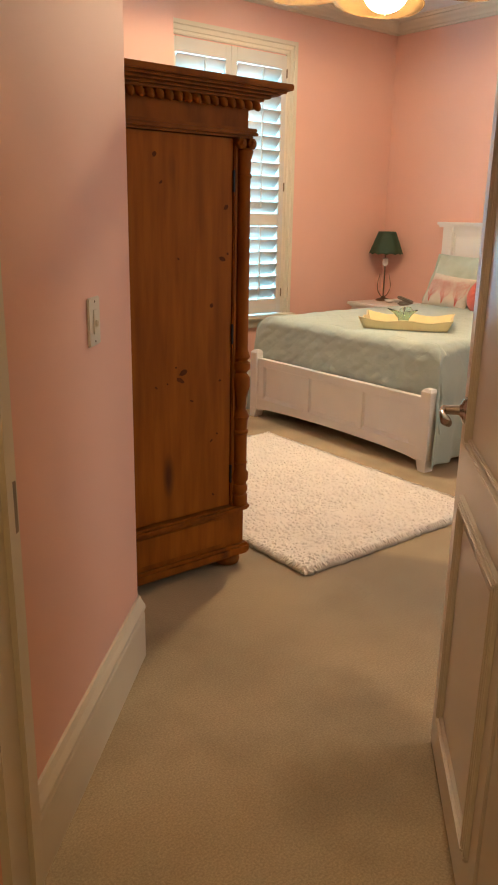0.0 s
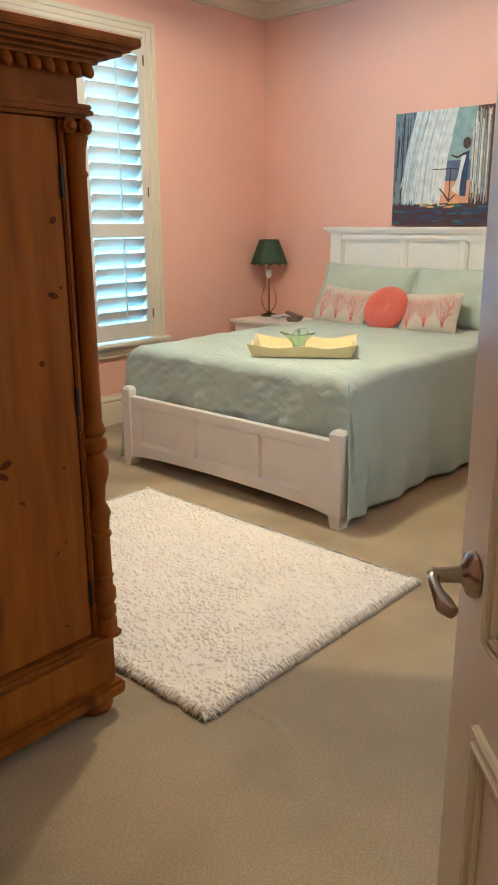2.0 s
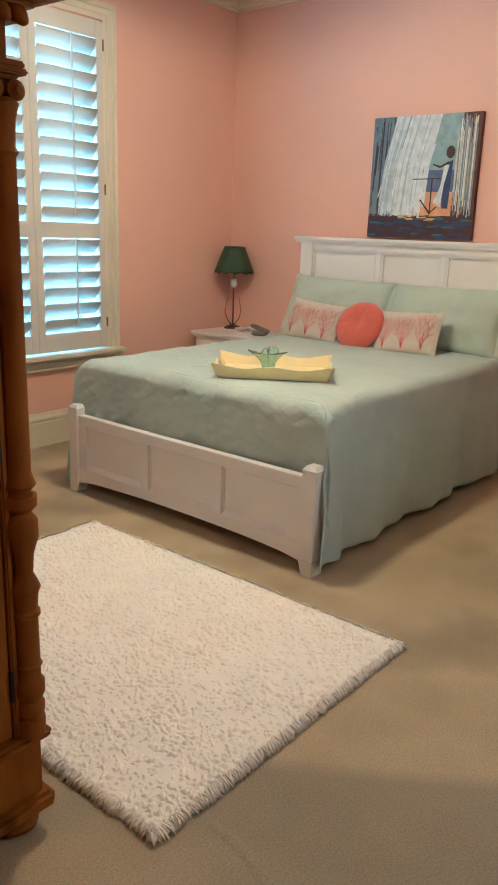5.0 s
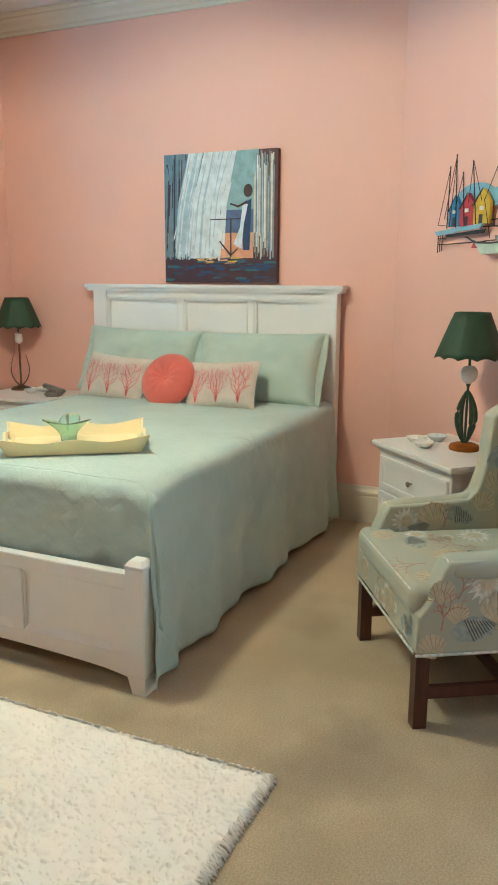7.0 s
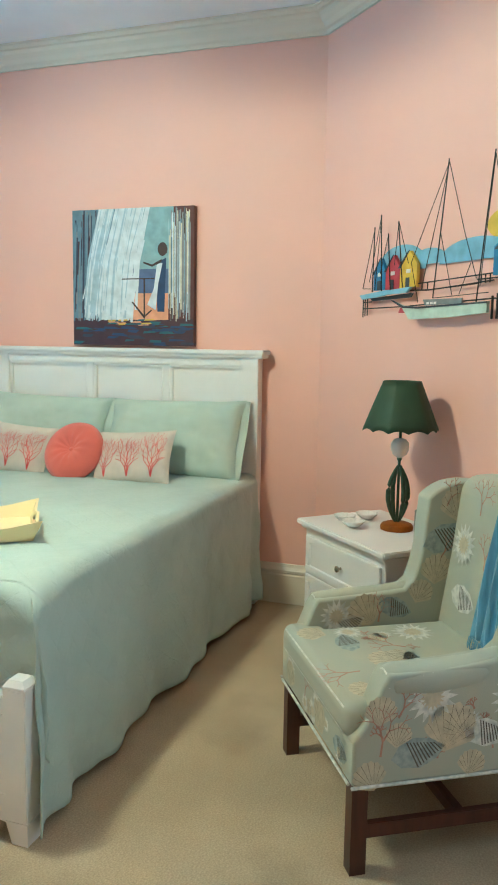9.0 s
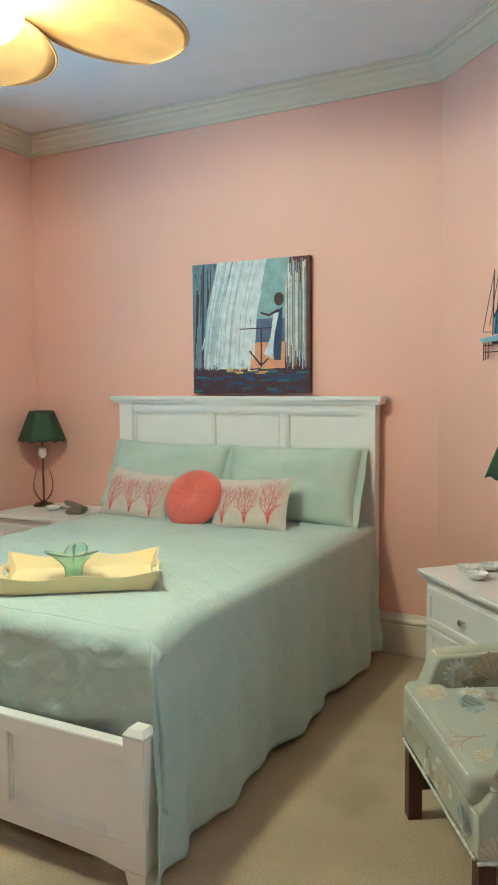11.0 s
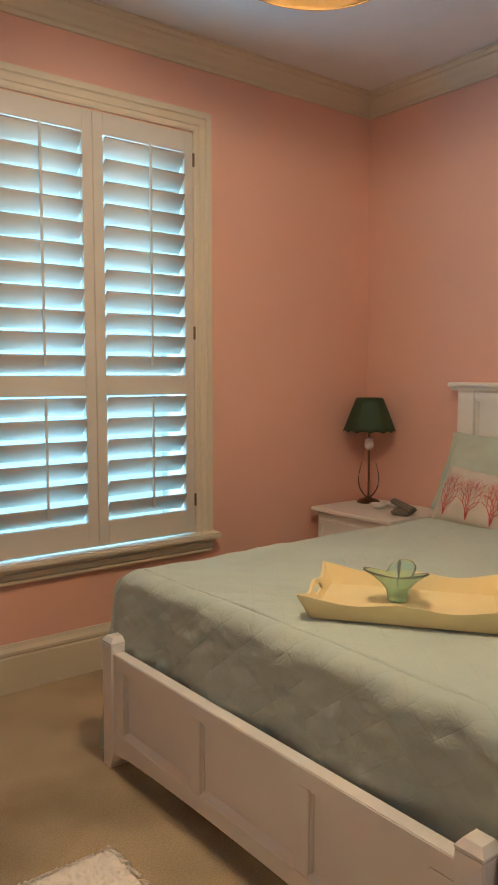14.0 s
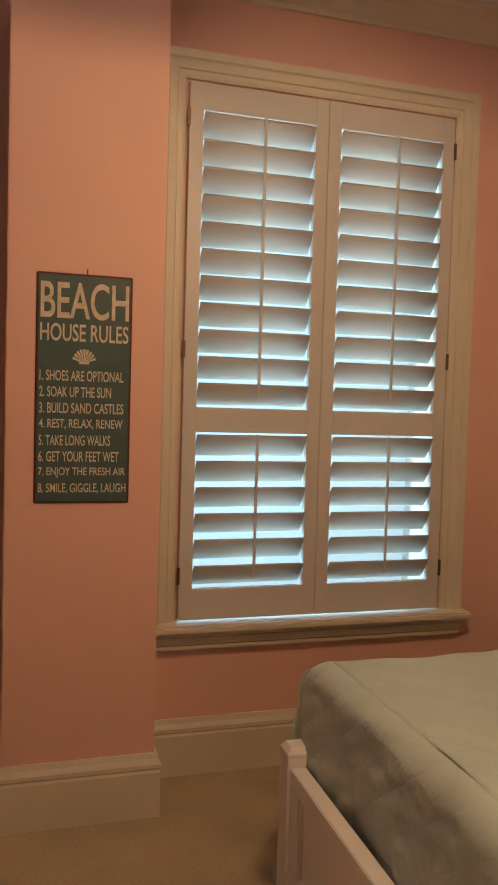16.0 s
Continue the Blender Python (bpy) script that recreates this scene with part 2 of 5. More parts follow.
def box(bm, lo, hi, m=None, bevel=0.0):
    c = [(a + b) / 2 for a, b in zip(lo, hi)]
    s = [abs(b - a) for a, b in zip(lo, hi)]
    t = Matrix.Translation(c) @ Matrix.Diagonal((*s, 1))
    r = bmesh.ops.create_cube(bm, size=1, matrix=(m @ t) if m else t)
    if bevel:
        es = list({e for v in r["verts"] for e in v.link_edges})
        bmesh.ops.bevel(bm, geom=es, offset=bevel, segments=2, affect="EDGES", clamp_overlap=True)


def bx(lo, hi, bevel=0.0):
    bm = bmesh.new()
    box(bm, lo, hi, None, bevel)
    return bm


def prism(bm, pts, z0, z1, m=None):
    """A flat outline in xy, pulled from z0 to z1."""
    lo = [bm.verts.new((x, y, z0)) for x, y in pts]
    hi = [bm.verts.new((x, y, z1)) for x, y in pts]
    n = len(pts)
    bm.faces.new(lo[::-1])
    bm.faces.new(hi)
    for i in range(n):
        bm.faces.new((lo[i], lo[(i + 1) % n], hi[(i + 1) % n], hi[i]))
    if m:
        bmesh.ops.transform(bm, matrix=m, verts=lo + hi)


def lathe(bm, prof, seg=24, m=None):
    rings = []
    for r, z in prof:
        rings.append([bm.verts.new((r * math.cos(2 * math.pi * i / seg), r * math.sin(2 * math.pi * i / seg), z)) for i in range(seg)])
    for a, b in zip(rings, rings[1:]):
        for i in range(seg):
            bm.faces.new((a[i], a[(i + 1) % seg], b[(i + 1) % seg], b[i]))
    bm.faces.new(rings[0][::-1])
    bm.faces.new(rings[-1])
    if m:
        bmesh.ops.transform(bm, matrix=m, verts=[v for r in rings for v in r])


def tube(bm, pts, r, seg=8):
    pts = [Vector(p) for p in pts]
    rings = []
    for i, p in enumerate(pts):
        d = (pts[min(i + 1, len(pts) - 1)] - pts[max(i - 1, 0)]).normalized()
        a = d.orthogonal().normalized() if abs(d.z) < 0.99 else Vector((1, 0, 0))
        if abs(d.z) < 0.99:
            a = d.cross(Vector((0, 0, 1))).normalized()
        b = d.cross(a)
        rr = r[i] if isinstance(r, (list, tuple)) else r
        rings.append([bm.verts.new(p + rr * (math.cos(2 * math.pi * k / seg) * a + math.sin(2 * math.pi * k / seg) * b)) for k in range(seg)])
    for u, v in zip(rings, rings[1:]):
        for k in range(seg):
            bm.faces.new((u[k], u[(k + 1) % seg], v[(k + 1) % seg], v[k]))
    bm.faces.new(rings[0][::-1])
    bm.faces.new(rings[-1])


def grid(bm, f, nu, nv):
    vs = [[bm.verts.new(f(i / nu, j / nv)) for j in range(nv + 1)] for i in range(nu + 1)]
    for i in range(nu):
        for j in range(nv):
            bm.faces.new((vs[i][j], vs[i + 1][j], vs[i + 1][j + 1], vs[i][j + 1]))
    return vs


def part(name, bm, material, parent=None, label="", smooth=False):
    me = bpy.data.meshes.new(name)
    bmesh.ops.recalc_face_normals(bm, faces=bm.faces[:])
    bm.to_mesh(me)
    bm.free()
    me.materials.append(material)
    if smooth:
        me.shade_smooth()
        me.set_sharp_from_angle(angle=radians(40))
    ob = new(name, me)
    if parent is not None:
        ob.parent = parent
    return tagged(ob, label)


def thing(name, label, category, m=None, group="", kind=""):
    e = new(name)
    e.empty_display_size = 0.1
    if m is not None:
        e.matrix_world = m
    return tagged(e, label, category, group, kind)


def solo(name, bm, material, label, category, kind="", smooth=False, m=None):
    ob = part(name, bm, material, None, label, smooth)
    if m is not None:
        ob.matrix_world = m
    return tagged(ob, "", category, "", kind)


R2 = math.sqrt(0.5)


def uv(u, v):
    """Along and across the diagonal entry, to x and y."""
    return ((u - v) * R2, (u + v) * R2)


DIAG = pose(0, 0, 0, 0, 0, 45)  # local x = u, y = v

# ---- the room ----
H = 3.22
XW, YW, XL = 6.12, 5.40, 1.336
UD, VS, VA = 1.42, 0.54, -2.53
PA, PB, PC = uv(UD, VS), uv(2.43, VS), (XL, YW)
PD, PE, PF = (XW, YW), (XW, 2.54), uv(UD, VA)
OUTLINE = [PA, PF, PE, PD, PC, PB]
WT = 0.14


def wall(bm, p, q, z0=0.0, z1=H, ext0=0.0, ext1=0.0, t=WT):
    p, q = Vector(p), Vector(q)
    d = (q - p).normalized()
    n = Vector((d.y, -d.x))
    p, q = p - d * ext0, q + d * ext1
    prism(bm, [tuple(p), tuple(p + n * t), tuple(q + n * t), tuple(q)][::-1], z0, z1)


def setting(name, bm, material, label, category):
    return solo(name, bm, material, label, category, "structure")


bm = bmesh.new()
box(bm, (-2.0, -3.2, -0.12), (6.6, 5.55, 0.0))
setting("floor", bm, CARPET, "beige wall to wall carpet with faint traffic stains and a painted shaded patch", "floor")
bm = bmesh.new()
box(bm, (-2.0, -3.2, H), (6.6, 5.9, H + 0.12))
setting("ceiling", bm, CEIL, "flat white painted ceiling", "ceiling")

bm = bmesh.new()
wall(bm, PE, PD, ext0=0.06, ext1=WT)
setting("wall_east", bm, PAINT, "salmon pink painted wall behind the bed", "wall")
bm = bmesh.new()
S0, S1, SB, ST = 2.2, 3.4, 0.7, 2.5  # a window in this wall, out of sight beside the entry
for u0, u1, z0, z1 in ((UD - WT, S0, 0, H), (S1, (PE[0] + PE[1]) * R2, 0, H), (S0, S1, 0, SB), (S0, S1, ST, H)):
    prism(bm, [uv(u0, VA - WT), uv(u1, VA - WT), uv(u1, VA), uv(u0, VA)], z0, z1)
setting("wall_southeast", bm, PAINT, "salmon pink diagonal wall with boat artwork", "wall")
bm = bmesh.new()
wall(bm, PC, PB)
setting("wall_west", bm, PAINT, "salmon pink painted wall beside the wardrobe", "wall")
bm = bmesh.new()
wall(bm, PB, PA, ext1=WT)
setting("wall_entry", bm, PAINT, "salmon pink wall with the light switch", "wall")
# doorway wall: opening from v = -0.42 to 0.48
D0, D1, DH = -0.435, 0.51, 2.1
bm = bmesh.new()
for v0, v1, z0, z1 in ((VS, D1, 0, H), (D1, D0, DH, H), (D0, VA, 0, H)):
    prism(bm, [uv(UD, v0), uv(UD - WT, v0), uv(UD - WT, v1), uv(UD, v1)], z0, z1)
setting("wall_southwest", bm, PAINT, "salmon pink wall with the entry doorway", "wall")

# window wall with two openings
WINS = [(3.59, 4.75), (1.62, 2.77)]
WZ0, WZ1 = 0.63, 2.76
bm = bmesh.new()
for x0, x1, z0, z1 in ((XW + WT, 4.75, 0, H), (3.59, 2.77, 0, H), (1.62, XL - WT, 0, H), (4.75, 3.59, 0, WZ0), (4.75, 3.59, WZ1, H), (2.77, 1.62, 0, WZ0), (2.77, 1.62, WZ1, H)):
    box(bm, (x1, YW, z0), (x0, YW + 0.22, z1))
setting("wall_north", bm, PAINT, "salmon pink wall with two shuttered windows", "wall")
PX0, PX1, PY = 2.93, 3.465, 5.115
bm = bmesh.new()
box(bm, (PX0, PY, 0), (PX1, YW - 0.001, H), None, 0.004)
setting("wall_pier", bm, PAINT, "salmon pink pier between the two windows", "wall")

# hall behind the camera
bm = bmesh.new()
for a, b in ((uv(UD - WT, 0.75), uv(-1.6, 0.75)), (uv(-1.6, 0.75), uv(-1.6, -0.9)), (uv(-1.6, -0.9), uv(UD - WT, -0.9))):
    wall(bm, a, b, ext0=0.1, ext1=0.1)
setting("wall_hall", bm, HALL, "plain beige wall of the entry hall", "wall")

# a loose ripple in the carpet, running out from the rug's corner
bm = bmesh.new()


def ripple_pt(i, j):
    t = 2 * j - 1
    h = 0.004 * math.cos(t * math.pi / 2) ** 2 * math.sin(math.pi * min(1.0, i * 1.05 + 0.02)) ** 0.6
    return (2.36 - 0.05 * i + 0.02 * math.sin(i * 5) + t * 0.035, 2.19 - 0.36 * i, -0.0015 + h)


grid(bm, ripple_pt, 24, 10)
setting("carpet_ripple", bm, CARPET, "low ripple in the loose beige carpet", "carpet ripple")

# ---- mouldings ----


def run_profile(bm, path, prof, closed=False):
    """Sweep an (outward, z) profile along a plan path; the room lies to the left."""
    n = len(path)
    rings = []
    for i, p in enumerate(path):
        p = Vector(p)
        a = Vector(path[i - 1]) if (closed or i > 0) else None
        b = Vector(path[(i + 1) % n]) if (closed or i < n - 1) else None
        d1 = (p - a).normalized() if a is not None else (b - p).normalized()
        d2 = (b - p).normalized() if b is not None else d1
        n1, n2 = Vector((-d1.y, d1.x)), Vector((-d2.y, d2.x))
        mi = (n1 + n2).normalized()
        mi = mi / max(0.3, mi.dot(n1))
        rings.append([bm.verts.new((p.x + mi.x * o, p.y + mi.y * o, z)) for o, z in prof])
    k = len(prof)
    for i in range(n if closed else n - 1):
        r, s = rings[i], rings[(i + 1) % n]
        for j in range(k):
            bm.faces.new((r[j], s[j], s[(j + 1) % k], r[(j + 1) % k]))
    if not closed:
        bm.faces.new(rings[0])
        bm.faces.new(rings[-1][::-1])


CROWN = [(0.0, -0.118), (0.016, -0.118), (0.02, -0.10), (0.032, -0.092), (0.048, -0.072), (0.073, -0.05), (0.083, -0.033), (0.098, -0.029), (0.103, -0.01), (0.115, -0.007), (0.115, 0.0), (0.0, 0.0)]
BASE = [(0.0, 0.0), (0.022, 0.0), (0.022, 0.165), (0.018, 0.175), (0.024, 0.182), (0.024, 0.196), (0.014, 0.214), (0.008, 0.232), (0.0, 0.232)]
NORTH = [PD, (PX1, YW), (PX1, PY), (PX0, PY), (PX0, YW), PC]
bm = bmesh.new()
run_profile(bm, [PA, PF, PE, *NORTH, PB], [(o, H - 0.001 + z) for o, z in CROWN], True)
setting("crown_moulding", bm, TRIM, "cream painted crown moulding round the ceiling", "crown moulding")
bm = bmesh.new()
run_profile(bm, [uv(UD, D0 - 0.1), PF, PE, *NORTH, PB, uv(UD + 0.03, VS)], BASE)
setting("baseboard", bm, TRIM, "tall cream painted baseboard with moulded top", "baseboard")

# ---- windows with shutters ----
CASE = [(0.0, 0.0), (0.0, 0.016), (0.012, 0.02), (0.03, 0.02), (0.034, 0.026), (0.066, 0.03), (0.072, 0.04), (0.10, 0.042), (0.105, 0.0)]


def casing(bm, x0, x1, z0, z1, y):
    """Three-sided moulded frame round an opening in a wall that faces -y."""
    pts = [(x0, z0), (x0, z1), (x1, z1), (x1, z0)]
    rings = []
    for i, (x, z) in enumerate(pts):
        sx = -1 if i < 2 else 1
        sz = 1 if i in (1, 2) else 0
        rings.append([bm.verts.new((x + sx * o, y - h, z + sz * o)) for o, h in CASE])
    k = len(CASE)
    for r, s in zip(rings, rings[1:]):
        for j in range(k):
            bm.faces.new((r[j], s[j], s[(j + 1) % k], r[(j + 1) % k]))
    bm.faces.new(rings[0])
    bm.faces.new(rings[-1])


def shutter(parent, x0, x1, rail_side):
    """One louvred leaf with a top and a bottom bay."""
    y0, y1 = 5.368, 5.398
    z0, z1 = WZ0 + 0.012, WZ1 - 0.004
    st = 0.055
    leaf = bmesh.new()
    for lo, hi in (((x0, y0, z0), (x0 + st, y1, z1)), ((x1 - st, y0, z0), (x1, y1, z1)), ((x0 + st, y0, z1 - 0.105), (x1 - st, y1, z1)),
                   ((x0 + st, y0, 1.395), (x1 - st, y1, 1.495)), ((x0 + st, y0, z0), (x1 - st, y1, 0.765))):
        box(leaf, lo, hi, None, 0.002)
    leaf = part("shutter_leaf", leaf, SHUT, parent, "cream painted louvred shutter leaf")
    for b0, b1, n in ((1.495, z1 - 0.105, 11), (0.765, 1.395, 6)):
        pitch = (b1 - b0) / n
        for i in range(n):
            zc = b0 + pitch * (i + 0.5)
            me = louvre_mesh(round(x1 - x0 - 2 * st - 0.006, 3))
            s = new("louvre", me)
            s.parent = leaf
            s.matrix_world = pose((x0 + x1) / 2, 5.388, zc, -54 + random.uniform(-1, 1), 0, 0)
        rod = bmesh.new()
        xr = x0 + (x1 - x0) * 0.52
        box(rod, (xr - 0.006, 5.33, b0 + 0.045), (xr + 0.006, 5.342, b1 - 0.005), None, 0.002)
        part("tilt_rod", rod, SHUT, leaf)
    for z in (0.82, 1.72, 2.62):
        h = bmesh.new()
        xh = x0 - 0.008 if rail_side < 0 else x1 - 0.004
        box(h, (xh, y0 - 0.006, z - 0.035), (xh + 0.012, y0 + 0.006, z + 0.035), None, 0.002)
        part("hinge", h, BRONZE, leaf, "dark bronze hinge")


_louvres = {}


def louvre_mesh(w):
    if w not in _louvres:
        bm = bmesh.new()
        prof = [(0.056 * math.cos(a), 0.0055 * math.sin(a)) for a in [2 * math.pi * i / 12 for i in range(12)]]
        prism(bm, prof, -w / 2, w / 2, Matrix.Rotation(radians(90), 4, "Y") @ Matrix.Rotation(radians(90), 4, "Z"))
        me = bpy.data.meshes.new("louvre")
        bmesh.ops.recalc_face_normals(bm, faces=bm.faces[:])
        bm.to_mesh(me)
        bm.free()
        me.materials.append(SHUT)
        me.shade_smooth()
        _louvres[w] = me
    return _louvres[w]


for k, (x0, x1) in enumerate(WINS):
    w = thing("window_%d" % (k + 1), "tall window with cream louvred plantation shutters, slats tilted", "window", kind="structure")
    bm = bmesh.new()
    casing(bm, x0 - 0.012, x1 + 0.012, WZ0, WZ1 + 0.012, YW)
    part("window_frame", bm, TRIM, w, "moulded cream casing")
    bm = bmesh.new()
    for lo, hi in (((x0, YW - 0.003, WZ0), (x0 + 0.004, YW + 0.3, WZ1)), ((x1 - 0.004, YW - 0.003, WZ0), (x1, YW + 0.3, WZ1)), ((x0, YW - 0.003, WZ1 - 0.004), (x1, YW + 0.3, WZ1)), ((x0, YW, WZ0), (x1, YW + 0.3, WZ0 + 0.004))):
        box(bm, lo, hi)
    part("reveal", bm, SHUT, w)
    bm = bmesh.new()
    box(bm, (x0 - 0.135, YW - 0.10, WZ0 - 0.03), (x1 + 0.135, YW + 0.01, WZ0 + 0.002), None, 0.008)
    part("window_sill", bm, TRIM, w)
    bm = bmesh.new()
    for d, za, zb in ((0.066, 0.58, 0.61), (0.05, 0.545, 0.58), (0.038, 0.52, 0.545)):
        box(bm, (x0 - 0.11, YW - d, za), (x1 + 0.11, YW - 0.001, zb + 0.001), None, 0.006)
    part("apron", bm, TRIM, w)
    xm = (x0 + x1) / 2
    shutter(w, x0 + 0.001, xm - 0.001, -1)
    shutter(w, xm + 0.001, x1 - 0.001, 1)

w = thing("window_3", "plain cream window frame in the diagonal wall", "window", DIAG.copy(), kind="structure")
bm = bmesh.new()
for lo, hi in (((S0 - 0.09, SB - 0.09), (S0, ST + 0.09)), ((S1, SB - 0.09), (S1 + 0.09, ST + 0.09)), ((S0, ST), (S1, ST + 0.09)), ((S0, SB - 0.09), (S1, SB))):
    box(bm, (lo[0], VA + 0.001, lo[1]), (hi[0], VA + 0.025, hi[1]), None, 0.004)
part("window_frame", bm, TRIM, w)
# ground outside
solo("backdrop", bx((-1, 6.3, -0.4), (7.5, 6.35, 4.2)), DAY, "bright hazy daylight outside the windows", "backdrop", "structure")
solo("ground", bx((-60, 5.9, -0.5), (60, 90, -0.45)), GRASS, "lawn outside the windows", "ground", "structure")

# ---- entry door and jamb ----
door = thing("door_1", "open cream painted panel door with lever handle", "door", DIAG.copy(), kind="structure")
DF = -0.42
U0, U1 = 1.44, 2.11
part("door_leaf", bx((U0, DF - 0.04, 0.012), (U1, DF, 2.07), 0.002), DOORP, door)
for z0, z1 in ((0.935, 1.94), (0.16, 0.82)):
    bm = bmesh.new()
    a0, a1 = U0 + 0.06, U1 - 0.125
    for off, wd, ht in ((0.0, 0.012, 0.012), (0.014, 0.011, 0.017), (0.027, 0.011, 0.009)):
        b0, b1, c0, c1 = a0 + off, a1 - off, z0 + off, z1 - off
        for lo, hi in (((b0, c0), (b1, c0 + wd)), ((b0, c1 - wd), (b1, c1)), ((b0, c0 + wd), (b0 + wd, c1 - wd)), ((b1 - wd, c0 + wd), (b1, c1 - wd))):
            box(bm, (lo[0], DF - 0.002, lo[1]), (hi[0], DF + ht, hi[1]), None, 0.003)
    part("panel_moulding", bm, DOORP, door)
    part("panel", bx((a0 + 0.06, DF - 0.002, z0 + 0.06), (a1 - 0.06, DF + 0.003, z1 - 0.06), 0.002), DOORP, door)
hd = bmesh.new()
hu, hz = 2.045, 1.02
lathe(hd, [(0.033, 0.0), (0.035, 0.004), (0.03, 0.012), (0.02, 0.016), (0.012, 0.022), (0.011, 0.05), (0.012, 0.062)], 24, pose(hu, DF, hz, -90, 0, 0))
tube(hd, [(hu, DF + 0.05, hz), (hu - 0.004, DF + 0.062, hz), (hu - 0.022, DF + 0.066, hz - 0.001), (hu - 0.045, DF + 0.066, hz - 0.005), (hu - 0.066, DF + 0.062, hz - 0.012), (hu - 0.08, DF + 0.057, hz - 0.013), (hu - 0.086, DF + 0.053, hz - 0.008)], [0.009, 0.010, 0.008, 0.009, 0.013, 0.010, 0.004], 14)
part("door_handle", hd, PEWTER, door, "satin nickel lever handle on an oval rose", True)
jm = thing("door_frame", "cream painted door jamb and casing", "door frame", DIAG.copy(), kind="structure")
bm = bmesh.new()
box(bm, (UD - WT - 0.004, D1 - 0.02, 0), (UD + 0.004, D1, DH))
box(bm, (UD - 0.065, D1 - 0.032, 0), (UD - 0.04, D1 - 0.02, DH - 0.02))
part("jamb", bm, TRIM, jm)
part("jamb", bx((UD - WT - 0.004, D0, 0), (UD + 0.004, D0 + 0.012, DH)), TRIM, jm)
part("head", bx((UD - WT - 0.004, D0, DH - 0.02), (UD + 0.004, D1, DH)), TRIM, jm)
bm = bmesh.new()
for lo, hi in (((UD, D1 - 0.005, 0), (UD + 0.02, VS - 0.001, DH + 0.08)), ((UD, D0 - 0.08, 0), (UD + 0.02, D0 + 0.005, DH + 0.08)), ((UD, D0 + 0.005, DH - 0.005), (UD + 0.02, D1 - 0.005, DH + 0.08))):
    box(bm, lo, hi, None, 0.004)
part("casing", bm, TRIM, jm)
part("strike_plate", bx((UD - 0.035, D1 - 0.0225, 0.90), (UD - 0.005, D1 - 0.0195, 1.0)), BRONZE, jm, "bronze strike plate")
sw = thing("light_switch", "almond rocker switch plate on the pink wall", "light switch", DIAG.copy())
part("plate", bx((2.015, VS - 0.007, 1.145), (2.105, VS - 0.0005, 1.27), 0.003), SWITCHP, sw)
part("rocker", bx((2.045, VS - 0.010, 1.175), (2.078, VS - 0.006, 1.24), 0.002), SWITCHP, sw)
part("toggle", bx((2.056, VS - 0.017, 1.195), (2.067, VS - 0.009, 1.212), 0.002), SWITCHP, sw)
for zz in (1.157, 1.258):
    part("screw", bx((2.057, VS - 0.0085, zz - 0.003), (2.063, VS - 0.0065, zz + 0.003), 0.001), PEWTER, sw)

# ---- wardrobe ----
AX0, AX1, AY0, AY1 = XL + 0.03, 2.08, 2.49, 3.05
wd = thing("wardrobe", "antique pine wardrobe with one door, turned columns and bun feet", "wardrobe")
part("body", bx((AX0, AY0 + 0.02, 0.28), (AX1, AY1, 1.79), 0.003), PINE_D, wd)
pl = part("plinth", bx((AX0 - 0.01, AY0 - 0.005, 0.09), (AX1 + 0.012, AY1, 0.275), 0.004), PINE_D, wd)
part("moulding", bx((AX0 - 0.02, AY0 - 0.03, 0.255), (AX1 + 0.032, AY1, 0.285), 0.01), PINE_D, pl)
part("moulding", bx((AX0 - 0.02, AY0 - 0.032, 0.05), (AX1 + 0.034, AY1, 0.10), 0.012), PINE_D, pl)
part("drawer_front", bx((AX0 + 0.1, AY0 - 0.011, 0.12), (AX1 - 0.1, AY0 - 0.004, 0.24), 0.003), PINE, wd)
for fx, fy in ((AX0 + 0.06, AY0 + 0.04), (AX1 - 0.045, AY0 + 0.035), (AX0 + 0.06, AY1 - 0.06), (AX1 - 0.045, AY1 - 0.06)):
    bm = bmesh.new()
    lathe(bm, [(0.03, 0.0), (0.05, 0.008), (0.056, 0.024), (0.05, 0.04), (0.035, 0.052)], 20, pose(fx, fy, 0))
    part("bun_foot", bm, PINE_D, wd, "", True)
# front frame, door, frieze and cornice
part("stile", bx((AX1 - 0.06, AY0, 0.285), (AX1, AY0 + 0.03, 1.76), 0.003), PINE_D, wd)
part("stile", bx((AX0, AY0, 0.285), (AX0 + 0.10, AY0 + 0.03, 1.76), 0.003), PINE_D, wd)
wdoor = part("wardrobe_door", bx((AX0 + 0.104, AY0 - 0.004, 0.29), (AX1 - 0.066, AY0 + 0.022, 1.752), 0.003), PINE, wd)
part("strip", bx((AX1 - 0.063, AY0 - 0.012, 0.287), (AX1 - 0.046, AY0 + 0.02, 1.755), 0.004), PINE_D, wd)
for z in (0.43, 1.02, 1.60):
    part("hinge", bx((AX1 - 0.069, AY0 - 0.014, z - 0.04), (AX1 - 0.061, AY0 - 0.003, z + 0.04), 0.002), IRON, wdoor, "black iron hinge")
krng = random.Random(11)
boards = [AX0 + 0.16, AX0 + 0.30, AX0 + 0.42, AX1 - 0.13]  # knots follow the boards of the door
